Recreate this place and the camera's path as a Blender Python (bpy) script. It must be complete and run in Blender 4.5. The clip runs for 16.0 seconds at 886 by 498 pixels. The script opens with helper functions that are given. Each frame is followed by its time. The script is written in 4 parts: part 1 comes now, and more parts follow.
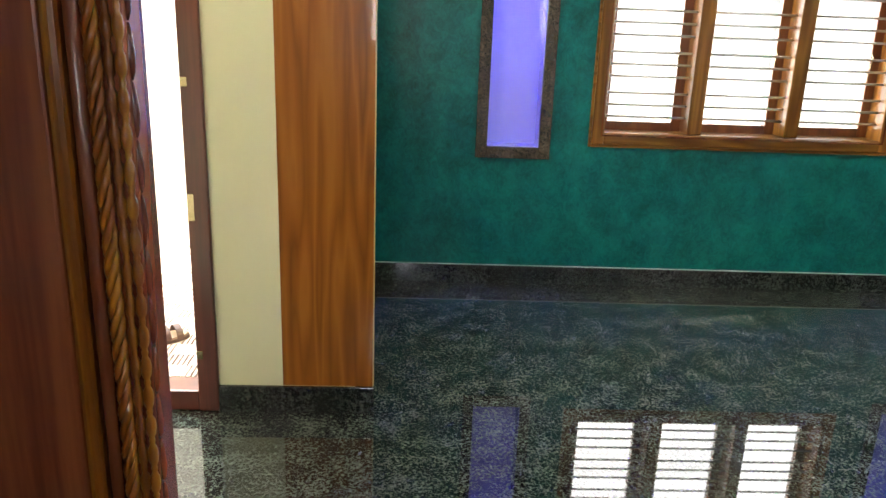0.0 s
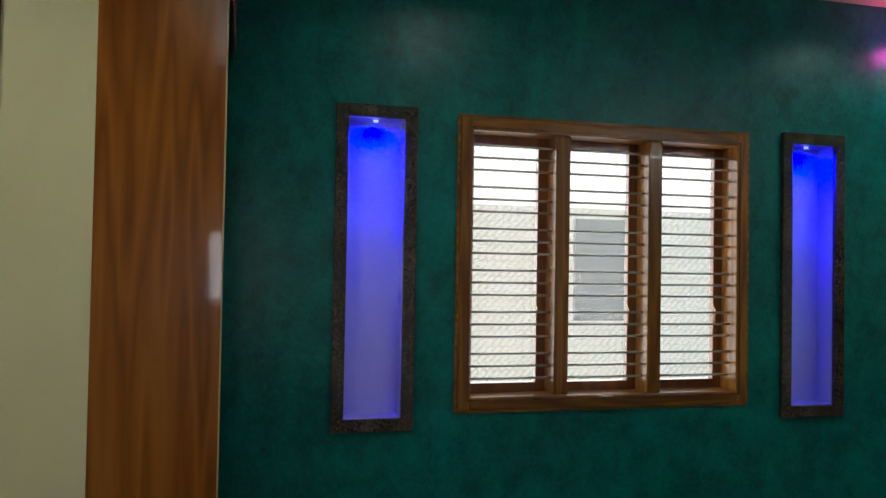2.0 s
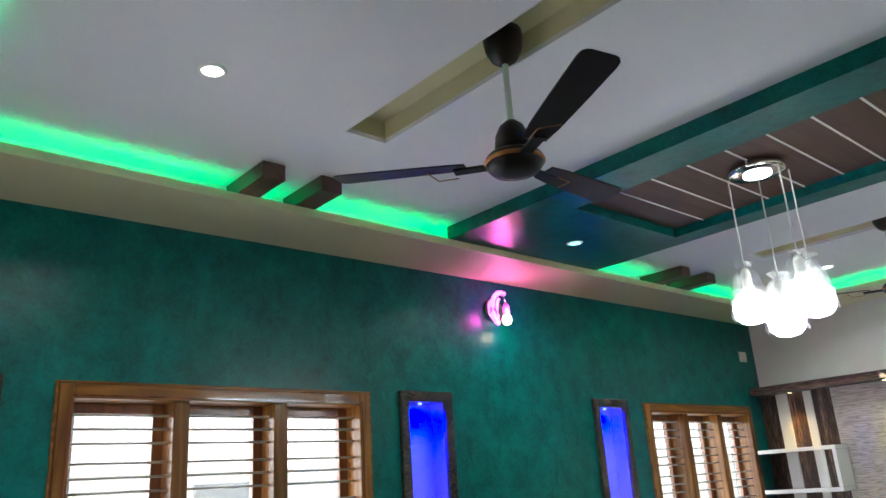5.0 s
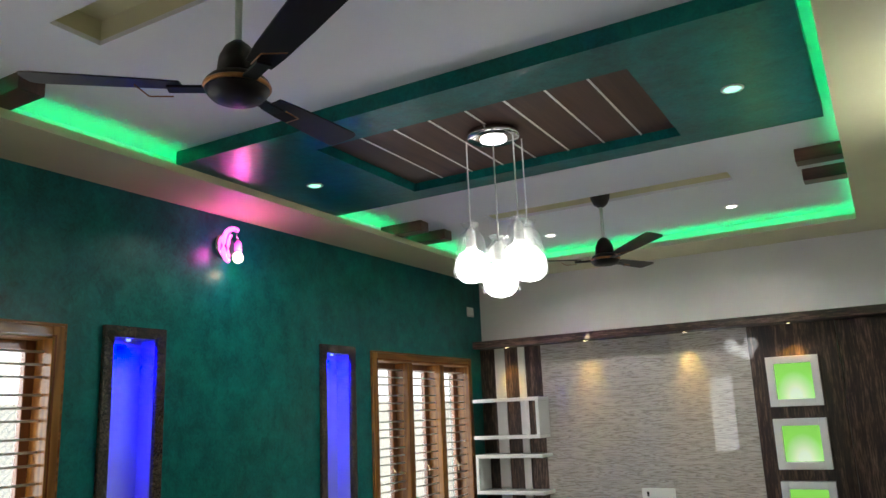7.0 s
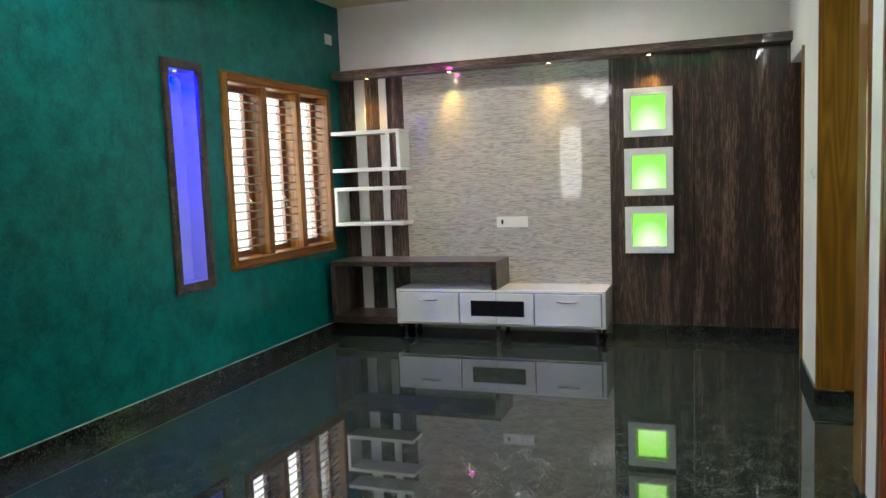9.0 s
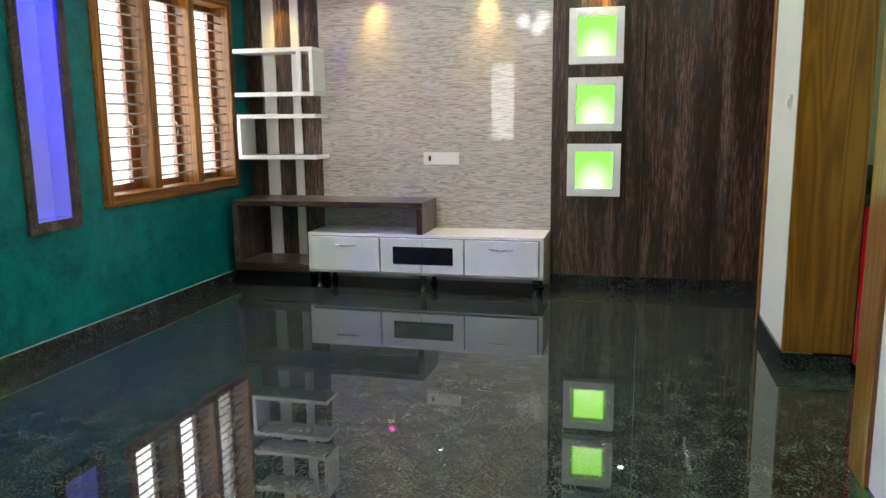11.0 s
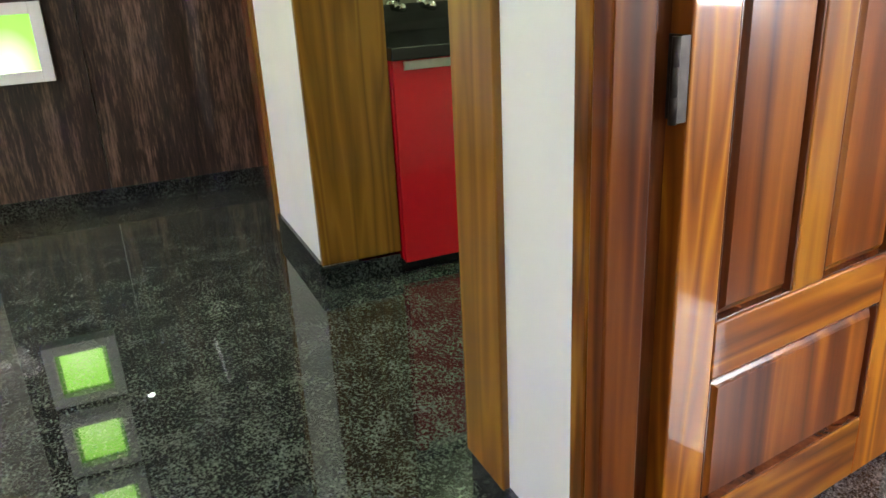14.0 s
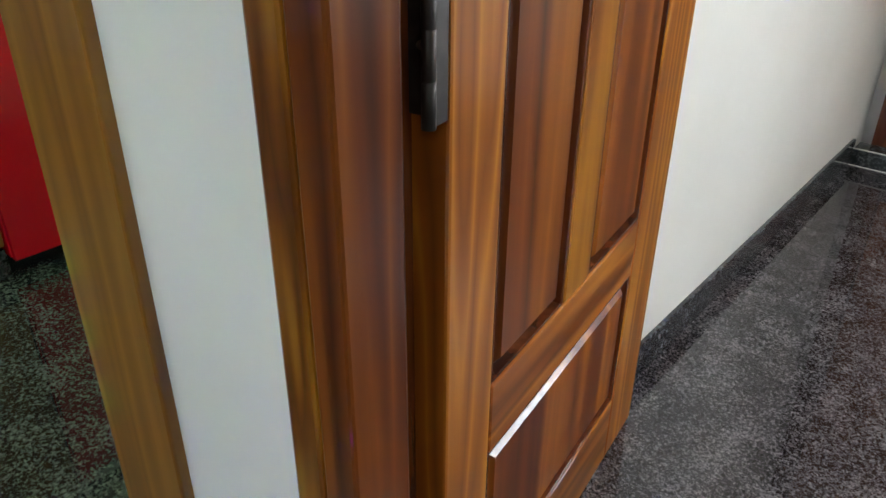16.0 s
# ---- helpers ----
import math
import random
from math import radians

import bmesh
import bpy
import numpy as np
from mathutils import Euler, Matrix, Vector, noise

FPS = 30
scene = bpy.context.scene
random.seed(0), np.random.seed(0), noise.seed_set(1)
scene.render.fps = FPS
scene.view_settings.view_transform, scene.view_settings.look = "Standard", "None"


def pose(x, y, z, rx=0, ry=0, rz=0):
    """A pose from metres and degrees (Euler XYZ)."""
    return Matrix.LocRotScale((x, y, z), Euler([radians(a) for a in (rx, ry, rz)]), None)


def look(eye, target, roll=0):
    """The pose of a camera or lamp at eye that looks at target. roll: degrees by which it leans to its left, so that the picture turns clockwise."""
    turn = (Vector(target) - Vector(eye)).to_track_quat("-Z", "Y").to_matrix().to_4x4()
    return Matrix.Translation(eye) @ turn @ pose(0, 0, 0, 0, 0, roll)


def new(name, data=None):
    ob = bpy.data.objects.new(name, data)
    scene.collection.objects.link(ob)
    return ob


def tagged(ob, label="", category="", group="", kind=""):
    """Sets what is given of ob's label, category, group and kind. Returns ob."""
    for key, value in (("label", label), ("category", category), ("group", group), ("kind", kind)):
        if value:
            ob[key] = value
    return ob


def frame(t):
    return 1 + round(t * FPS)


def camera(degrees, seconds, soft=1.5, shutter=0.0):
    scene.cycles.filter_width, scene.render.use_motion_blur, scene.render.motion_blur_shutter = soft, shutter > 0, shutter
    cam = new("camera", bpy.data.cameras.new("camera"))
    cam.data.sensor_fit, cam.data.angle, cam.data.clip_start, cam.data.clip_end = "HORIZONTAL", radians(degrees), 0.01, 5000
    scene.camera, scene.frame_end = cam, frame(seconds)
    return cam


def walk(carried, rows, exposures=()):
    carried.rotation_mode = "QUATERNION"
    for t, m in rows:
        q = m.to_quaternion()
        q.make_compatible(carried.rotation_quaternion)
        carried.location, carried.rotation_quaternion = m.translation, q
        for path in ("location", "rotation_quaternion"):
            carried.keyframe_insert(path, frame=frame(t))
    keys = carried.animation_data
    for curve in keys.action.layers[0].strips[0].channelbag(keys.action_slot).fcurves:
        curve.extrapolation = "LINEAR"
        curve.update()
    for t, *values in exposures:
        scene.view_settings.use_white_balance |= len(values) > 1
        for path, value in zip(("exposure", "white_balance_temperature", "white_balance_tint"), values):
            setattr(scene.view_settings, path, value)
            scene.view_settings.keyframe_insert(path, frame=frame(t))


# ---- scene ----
cam = camera(60.3, 16.0)
PATH = [
    (0, (0.065, 0.391, 1.342), (0.156, 2.305, 0.77), 2.1),
    (0.5, (0.101, 0.536, 1.333), (0.184, 2.478, 0.864), 1.8),
    (1, (0.092, 0.637, 1.448), (0.291, 2.585, 1.039), 1.0),
    (1.5, (-0.003, 0.759, 1.367), (0.383, 2.713, 1.193), 0.4),
    (2, (0.015, 0.771, 1.447), (0.511, 2.708, 1.492), 1.0),
    (2.5, (-0.016, 0.85, 1.534), (0.598, 2.739, 1.766), 1.8),
    (3, (0.011, 0.819, 1.622), (0.676, 2.666, 2.005), 1.0),
    (3.5, (0.004, 0.864, 1.651), (0.776, 2.637, 2.16), -0.5),
    (4, (0.023, 0.819, 1.659), (0.967, 2.491, 2.217), -1.0),
    (4.2, (0.031, 0.837, 1.639), (1.058, 2.45, 2.222), -1.8),
    (6.5, (0.207, 0.807, 1.652), (1.801, 1.912, 2.14), -3.0),
    (7, (0.255, 0.801, 1.663), (1.952, 1.769, 2.09), -2.4),
    (7.5, (0.305, 0.827, 1.654), (2.081, 1.678, 2.001), -2.1),
    (8, (0.345, 0.861, 1.549), (2.171, 1.653, 1.752), -2.1),
    (8.5, (0.365, 0.924, 1.429), (2.224, 1.66, 1.423), -1.8),
    (9, (0.461, 0.974, 1.39), (2.336, 1.641, 1.195), -2.2),
    (9.2, (0.512, 0.989, 1.377), (2.391, 1.628, 1.128), -2.4),
    (11.5, (1.377, 1.215, 1.249), (3.297, 1.633, 0.874), -0.2),
    (12, (1.596, 1.233, 1.227), (3.519, 1.559, 0.783), -0.2),
    (12.5, (1.846, 1.193, 1.188), (3.763, 1.409, 0.662), -0.2),
    (13, (2.066, 1.179, 1.186), (3.967, 1.109, 0.566), -0.5),
    (13.5, (2.275, 1.185, 1.197), (4.111, 0.758, 0.53), -1.0),
    (14, (2.478, 1.056, 1.169), (4.198, 0.326, 0.456), -3.0),
    (14.5, (2.631, 0.965, 1.163), (4.096, -0.119, 0.338), -3.2),
    (15, (2.788, 0.912, 1.154), (3.972, -0.429, 0.26), -2.4),
    (15.5, (2.88, 0.874, 1.154), (3.939, -0.544, 0.222), -0.9),
    (16, (2.954, 0.773, 1.146), (4.075, -0.574, 0.183), 0.5),
]
EXPOSURE = [(0.0, 0.62, 6600, 13), (0.5, 0.2, 6500, 13), (1.0, -0.7, 6350, 13), (1.5, -1.25, 6300, 10), (2.5, -0.55, 6100, 10), (3.5, -0.25, 5950, 10), (4.2, -0.15, 5900, 10), (7.0, -0.65, 6400, 10), (8.0, -0.6, 6400, 10), (8.5, -0.2, 6350, 10), (12.5, 0.1, 6550, 14), (13.5, 0.18, 6900, 15), (14.0, 0.42, 6800, 14), (14.5, 0.22, 6550, 14), (15.0, 0.08, 6250, 12), (16.0, -0.1, 6250, 10)]
walk(cam, [(t, look(eye, target, roll)) for t, eye, target, roll in PATH], EXPOSURE)

# ---- world, sun and large lights ----
world = bpy.data.worlds.new("world")
scene.world = world
world.use_nodes = True
sky = world.node_tree.nodes.new("ShaderNodeTexSky")
sky.sky_type, sky.sun_disc = "NISHITA", False
sky.sun_elevation, sky.sun_rotation = radians(44), radians(-101)
world.node_tree.links.new(sky.outputs[0], world.node_tree.nodes["Background"].inputs[0])
world.node_tree.nodes["Background"].inputs[1].default_value = 0.15


def lamp(name, kind, m, watts, colour=(1, 1, 1), size=0.1, size_y=None, spread=None, spot=None):
    d = bpy.data.lights.new(name, kind)
    d.energy, d.color = watts, colour
    if kind == "AREA":
        d.size = size
        if size_y:
            d.shape, d.size_y = "RECTANGLE", size_y
        else:
            d.shape = "DISK"
        if spread:
            d.spread = radians(spread)
    elif kind == "SUN":
        d.angle = size
    else:
        d.shadow_soft_size = size
        if spot:
            d.spot_size, d.spot_blend = radians(spot), 0.6
    ob = new(name, d)
    ob.matrix_world = m
    return ob


DOWN = Matrix.Identity(4)
lamp("sun", "SUN", look((-9, 1.2, 9), (0, 3, 0)), 5.0, (1, 0.95, 0.86), radians(0.5))

# the green wall is turned 0.7 degrees to fit the camera's view
GW = Matrix.Translation((0, 4.285, 0)) @ Matrix.Rotation(radians(-0.7), 4, "Z")
YG = 4.285
DAY = (0.93, 0.97, 1.0)
for u0, u1 in ((0.985, 2.556), (5.11, 6.62)):
    lamp("window_daylight", "AREA", GW @ Matrix.Translation(((u0 + u1) / 2, 0.62, 1.46)) @ pose(0, 0, 0, -90), 170, DAY, u1 - u0 + 0.5, 2.0)
lamp("foyer_daylight", "AREA", Matrix.Translation((-0.25, -1.2, 1.42)) @ pose(0, 0, 0, 90), 14, DAY, 0.4, 0.5)
lamp("slot_daylight", "AREA", Matrix.Translation((-0.2, 3.295, 1.515)) @ pose(0, 0, 0, 0, -90), 9.0, DAY, 1.2, 0.37)
# Added lamp out of view above the terrace, boosting its sky light.
lamp("terrace_sky_fill", "AREA", look((-1.6, 4.9, 3.6), (-1.0, 3.2, 0.3)), 450, DAY, 2.0, 2.0)
lamp("bedroom_daylight", "AREA", Matrix.Translation((1.35, -2.95, 1.45)) @ pose(0, 0, 0, 90), 300, DAY, 1.5, 1.5)


# ---- materials ----
def material(name, low, high, rough=0.5, metal=0.0, scale=6.0, stretch=(1, 1, 1), bump=0.0, bump_scale=60.0, coat=0.0, rough_var=0.0, detail=6.0, ramp=(0.3, 0.7), per_object=0.0, spec=0.5):
    m = bpy.data.materials.new(name)
    m.use_nodes = True
    nt = m.node_tree
    n, lk = nt.nodes, nt.links
    b = n["Principled BSDF"]
    b.inputs["Roughness"].default_value, b.inputs["Metallic"].default_value = rough, metal
    b.inputs["Coat Weight"].default_value, b.inputs["Coat Roughness"].default_value = coat, 0.06
    b.inputs["Specular IOR Level"].default_value = spec
    co = n.new("ShaderNodeTexCoord")
    mp = n.new("ShaderNodeMapping")
    mp.inputs["Scale"].default_value = stretch
    lk.new(co.outputs["Object"], mp.inputs["Vector"])
    vec = mp.outputs[0]
    if per_object:
        oi = n.new("ShaderNodeObjectInfo")
        add = n.new("ShaderNodeVectorMath")
        add.operation = "MULTIPLY_ADD"
        lk.new(oi.outputs["Random"], add.inputs[0])
        add.inputs[1].default_value = (7, 5, 9)
        lk.new(vec, add.inputs[2])
        vec = add.outputs[0]
    t = n.new("ShaderNodeTexNoise")
    t.inputs["Scale"].default_value, t.inputs["Detail"].default_value = scale, detail
    lk.new(vec, t.inputs["Vector"])
    r = n.new("ShaderNodeValToRGB")
    r.color_ramp.elements[0].position, r.color_ramp.elements[1].position = ramp
    r.color_ramp.elements[0].color, r.color_ramp.elements[1].color = (*low, 1), (*high, 1)
    lk.new(t.outputs["Fac"], r.inputs[0])
    lk.new(r.outputs[0], b.inputs["Base Color"])
    if rough_var:
        mr = n.new("ShaderNodeMapRange")
        mr.inputs["To Min"].default_value, mr.inputs["To Max"].default_value = max(0, rough - rough_var), rough + rough_var
        lk.new(t.outputs["Fac"], mr.inputs["Value"])
        lk.new(mr.outputs[0], b.inputs["Roughness"])
    if bump:
        t2 = n.new("ShaderNodeTexNoise")
        t2.inputs["Scale"].default_value = bump_scale
        lk.new(vec, t2.inputs["Vector"])
        bp = n.new("ShaderNodeBump")
        bp.inputs["Strength"].default_value, bp.inputs["Distance"].default_value = bump, 0.01
        lk.new(t2.outputs["Fac"], bp.inputs["Height"])
        lk.new(bp.outputs[0], b.inputs["Normal"])
    return m


def wood(name, dark, mid, light, rough=0.3, axis="z", rings=3.0, coat=0.5, coat_rough=0.06):
    """Grain that runs along one axis: long noise streaks with wavy figure."""
    m = material(name, dark, light, rough=rough, coat=coat)
    nt = m.node_tree
    n, lk = nt.nodes, nt.links
    b = n["Principled BSDF"]
    mp = [x for x in n if x.type == "MAPPING"][0]
    mp.inputs["Scale"].default_value = {"z": (1, 1, 0.06), "x": (0.06, 1, 1), "y": (1, 0.06, 1)}[axis]
    oi = n.new("ShaderNodeObjectInfo")
    add = n.new("ShaderNodeVectorMath")
    add.operation = "MULTIPLY_ADD"
    lk.new(oi.outputs["Random"], add.inputs[0])
    add.inputs[1].default_value = (3, 4, 2)
    lk.new(mp.outputs[0], add.inputs[2])
    big = [x for x in n if x.type == "TEX_NOISE"][0]
    big.inputs["Scale"].default_value, big.inputs["Detail"].default_value, big.inputs["Distortion"].default_value = 7 * rings, 4, 1.2
    lk.new(add.outputs[0], big.inputs["Vector"])
    fine = n.new("ShaderNodeTexNoise")
    fine.inputs["Scale"].default_value, fine.inputs["Detail"].default_value = 110, 5
    lk.new(add.outputs[0], fine.inputs["Vector"])
    mix = n.new("ShaderNodeMix")
    mix.inputs[0].default_value = 0.22
    lk.new(big.outputs["Fac"], mix.inputs[2])
    lk.new(fine.outputs["Fac"], mix.inputs[3])
    r = [x for x in n if x.type == "VALTORGB"][0]
    r.color_ramp.elements[0].position, r.color_ramp.elements[1].position = 0.36, 0.64
    e = r.color_ramp.elements.new(0.5)
    e.color = (*mid, 1)
    lk.new(mix.outputs[0], r.inputs[0])
    hs = n.new("ShaderNodeHueSaturation")
    mr = n.new("ShaderNodeMapRange")
    mr.inputs["To Min"].default_value, mr.inputs["To Max"].default_value = 0.82, 1.18
    lk.new(oi.outputs["Random"], mr.inputs["Value"])
    lk.new(mr.outputs[0], hs.inputs["Value"])
    lk.new(r.outputs[0], hs.inputs["Color"])
    lk.new(hs.outputs[0], b.inputs["Base Color"])
    b.inputs["Coat Roughness"].default_value = coat_rough
    bp = n.new("ShaderNodeBump")
    bp.inputs["Strength"].default_value, bp.inputs["Distance"].default_value = 0.05, 0.002
    lk.new(fine.outputs["Fac"], bp.inputs["Height"])
    lk.new(bp.outputs[0], b.inputs["Normal"])
    return m


def teak(name, dark, mid, light, axis="z", scale=5.0, warp=9.0, coat=0.5, stretch=0.07, coat_rough=0.05):
    """Varnished heartwood: growth rings that close into long loops, broad tone and fine pores."""
    m = wood(name, dark, mid, light, 0.3, axis, 1.0, coat, coat_rough)
    n, lk = m.node_tree.nodes, m.node_tree.links
    mp = [x for x in n if x.type == "MAPPING"][0]
    mp.inputs["Scale"].default_value = {"z": (1, 1, stretch), "x": (stretch, 1, 1), "y": (1, stretch, 1)}[axis]
    vec = [x for x in n if x.type == "VECT_MATH"][0].outputs[0]
    figure = n.new("ShaderNodeTexNoise")
    figure.inputs["Scale"].default_value, figure.inputs["Detail"].default_value, figure.inputs["Roughness"].default_value = scale * 0.6, 2.0, 0.45
    lk.new(vec, figure.inputs["Vector"])
    many = n.new("ShaderNodeMath")
    many.operation = "MULTIPLY"
    many.inputs[1].default_value = warp
    rings = n.new("ShaderNodeMath")
    rings.operation = "PINGPONG"
    rings.inputs[1].default_value = 1.0
    lk.new(figure.outputs["Fac"], many.inputs[0])
    lk.new(many.outputs[0], rings.inputs[0])
    old = [x for x in n if x.type == "MIX"][0]
    mx = n.new("ShaderNodeMix")
    mx.inputs[0].default_value = 0.38
    r = [x for x in n if x.type == "VALTORGB"][0]
    lk.new(old.outputs[0], mx.inputs[2])
    lk.new(rings.outputs[0], mx.inputs[3])
    lk.new(mx.outputs[0], r.inputs[0])
    r.color_ramp.elements[0].position, r.color_ramp.elements[2].position = 0.24, 0.7
    bp = [x for x in n if x.type == "BUMP"][0]
    bp.inputs["Strength"].default_value = 0.02
    n["Principled BSDF"].inputs["Specular IOR Level"].default_value = 0.22
    return m


def glow(name, colour, strength):
    m = bpy.data.materials.new(name)
    m.use_nodes = True
    b = m.node_tree.nodes["Principled BSDF"]
    b.inputs["Base Color"].default_value = (*colour, 1)
    b.inputs["Emission Color"].default_value, b.inputs["Emission Strength"].default_value = (*colour, 1), strength
    return m


def granite(name, base, fleck, size=140.0, rough=0.06):
    m = bpy.data.materials.new(name)
    m.use_nodes = True
    n, lk = m.node_tree.nodes, m.node_tree.links
    b = n["Principled BSDF"]
    co = n.new("ShaderNodeTexCoord")
    a = n.new("ShaderNodeTexNoise")
    a.inputs["Scale"].default_value, a.inputs["Detail"].default_value, a.inputs["Roughness"].default_value = size * 0.45, 4, 0.75
    v = n.new("ShaderNodeTexVoronoi")
    v.inputs["Scale"].default_value = size
    big = n.new("ShaderNodeTexNoise")
    big.inputs["Scale"].default_value, big.inputs["Detail"].default_value = 9.0, 4
    for x in (a, v, big):
        lk.new(co.outputs["Object"], x.inputs["Vector"])
    mul = n.new("ShaderNodeMath")
    mul.operation = "MULTIPLY"
    lk.new(a.outputs["Fac"], mul.inputs[0])
    sep = n.new("ShaderNodeSeparateColor")
    lk.new(v.outputs["Color"], sep.inputs[0])
    ad = n.new("ShaderNodeMath")
    ad.operation = "MULTIPLY_ADD"
    ad.inputs[1].default_value, ad.inputs[2].default_value = 0.5, 0.75
    lk.new(sep.outputs[0], ad.inputs[0])
    lk.new(ad.outputs[0], mul.inputs[1])
    m2 = n.new("ShaderNodeMath")
    m2.operation = "MULTIPLY_ADD"
    m2.inputs[1].default_value, m2.inputs[2].default_value = 0.46, -0.225
    lk.new(big.outputs["Fac"], m2.inputs[0])
    s = n.new("ShaderNodeMath")
    lk.new(mul.outputs[0], s.inputs[0])
    lk.new(m2.outputs[0], s.inputs[1])
    r = n.new("ShaderNodeValToRGB")
    r.color_ramp.elements[0].position, r.color_ramp.elements[1].position = 0.43, 0.77
    r.color_ramp.elements[0].color, r.color_ramp.elements[1].color = (*base, 1), (*fleck, 1)
    lk.new(s.outputs[0], r.inputs[0])
    lk.new(r.outputs[0], b.inputs["Base Color"])
    b.inputs["Roughness"].default_value, b.inputs["IOR"].default_value = rough, 1.57
    return m


M_FLOOR = granite("black_granite", (0.005, 0.0075, 0.007), (0.1, 0.112, 0.088), 190, 0.022)
M_FLOOR2 = granite("grey_granite", (0.016, 0.015, 0.018), (0.2, 0.186, 0.192), 310, 0.03)
M_SKIRT = granite("skirting_granite", (0.006, 0.008, 0.008), (0.06, 0.065, 0.06), 150, 0.12)
M_SKIRT2 = granite("grey_skirting_granite", (0.02, 0.022, 0.025), (0.13, 0.14, 0.15), 150, 0.12)
M_NICHE = granite("brown_granite", (0.016, 0.011, 0.008), (0.13, 0.095, 0.062), 240, 0.15)
M_GREEN = material("teal_texture_paint", (0.0, 0.042, 0.04), (0.001, 0.165, 0.15), 0.32, scale=6.0, stretch=(1, 1, 0.85), bump=0.25, bump_scale=11, rough_var=0.1, detail=12, ramp=(0.32, 0.68), spec=0.28)


def trowel(m):
    """Add broad trowel clouds and sharp small mottling to the single noise of a textured paint."""
    n, lk = m.node_tree.nodes, m.node_tree.links
    base = [x for x in n if x.type == "TEX_NOISE"][0]
    base.inputs["Roughness"].default_value, base.inputs["Distortion"].default_value = 0.7, 0.25
    r = [x for x in n if x.type == "VALTORGB"][0]
    mp = [x for x in n if x.type == "MAPPING"][0]
    total = base.outputs["Fac"]
    for size, share, twist in ((1.7, 0.32, 1.2), (24.0, 0.3, 2.5)):
        t = n.new("ShaderNodeTexNoise")
        t.inputs["Scale"].default_value, t.inputs["Detail"].default_value = size, 5
        t.inputs["Roughness"].default_value, t.inputs["Distortion"].default_value = 0.65, twist
        lk.new(mp.outputs[0], t.inputs["Vector"])
        mx = n.new("ShaderNodeMix")
        mx.inputs[0].default_value = share
        lk.new(total, mx.inputs[2])
        lk.new(t.outputs["Fac"], mx.inputs[3])
        total = mx.outputs[0]
    lk.new(total, r.inputs[0])
    r.color_ramp.elements[0].position, r.color_ramp.elements[1].position = 0.37, 0.63


trowel(M_GREEN)
M_CREAM = material("cream_wall_paint", (0.67, 0.65, 0.46), (0.71, 0.69, 0.5), 0.5, scale=3, bump=0.04, bump_scale=90)
M_WHITE = material("offwhite_wall_paint", (0.74, 0.73, 0.68), (0.79, 0.78, 0.73), 0.5, scale=3, bump=0.04, bump_scale=90)
M_SOFFIT = material("cream_ceiling_paint", (0.62, 0.58, 0.35), (0.66, 0.62, 0.39), 0.5, scale=3)
M_CEIL = material("white_ceiling_paint", (0.74, 0.73, 0.75), (0.78, 0.77, 0.79), 0.6, scale=2)
M_VENEER = teak("orange_veneer", (0.17, 0.05, 0.007), (0.26, 0.085, 0.011), (0.32, 0.115, 0.016), "z", 16.0, 16.0, 0.4)
M_VENEER_Y = wood("orange_veneer_soffit", (0.2, 0.06, 0.012), (0.28, 0.09, 0.017), (0.34, 0.12, 0.026), 0.18, "y", 1.2, 0.6)
M_LINING = teak("honey_veneer", (0.15, 0.058, 0.007), (0.23, 0.096, 0.011), (0.3, 0.135, 0.017), "z", 14.0, 16.0, 0.6)
M_TEAK = teak("polished_teak", (0.16, 0.043, 0.005), (0.27, 0.083, 0.008), (0.42, 0.165, 0.013), "z", 13.0, 20.0)
M_TEAK_H = wood("polished_teak_rail", (0.13, 0.035, 0.009), (0.32, 0.11, 0.024), (0.48, 0.21, 0.055), 0.2, "y", 1.6, 0.7)
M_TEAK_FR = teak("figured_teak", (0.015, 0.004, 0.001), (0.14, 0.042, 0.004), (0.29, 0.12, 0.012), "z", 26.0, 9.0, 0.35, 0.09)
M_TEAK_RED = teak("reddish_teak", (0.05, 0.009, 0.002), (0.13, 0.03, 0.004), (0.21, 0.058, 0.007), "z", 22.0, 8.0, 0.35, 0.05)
M_TEAK_DK = wood("dark_teak", (0.06, 0.014, 0.006), (0.13, 0.035, 0.012), (0.22, 0.065, 0.02), 0.22, "z", 1.6, 0.6)
M_REDWOOD = wood("red_stained_wood", (0.07, 0.014, 0.009), (0.11, 0.022, 0.013), (0.15, 0.035, 0.018), 0.3, "z", 1.2, 0.4)
M_WIN = teak("varnished_window_wood", (0.1, 0.033, 0.005), (0.17, 0.065, 0.01), (0.26, 0.108, 0.018), "z", 13.0, 16.0, 0.25)
M_WIN_H = teak("varnished_window_rail", (0.1, 0.033, 0.005), (0.17, 0.065, 0.01), (0.26, 0.108, 0.018), "x", 13.0, 16.0, 0.25)
M_SASH = wood("sash_wood", (0.1, 0.03, 0.01), (0.16, 0.05, 0.016), (0.22, 0.08, 0.024), 0.3, "z", 1.6, 0.4)
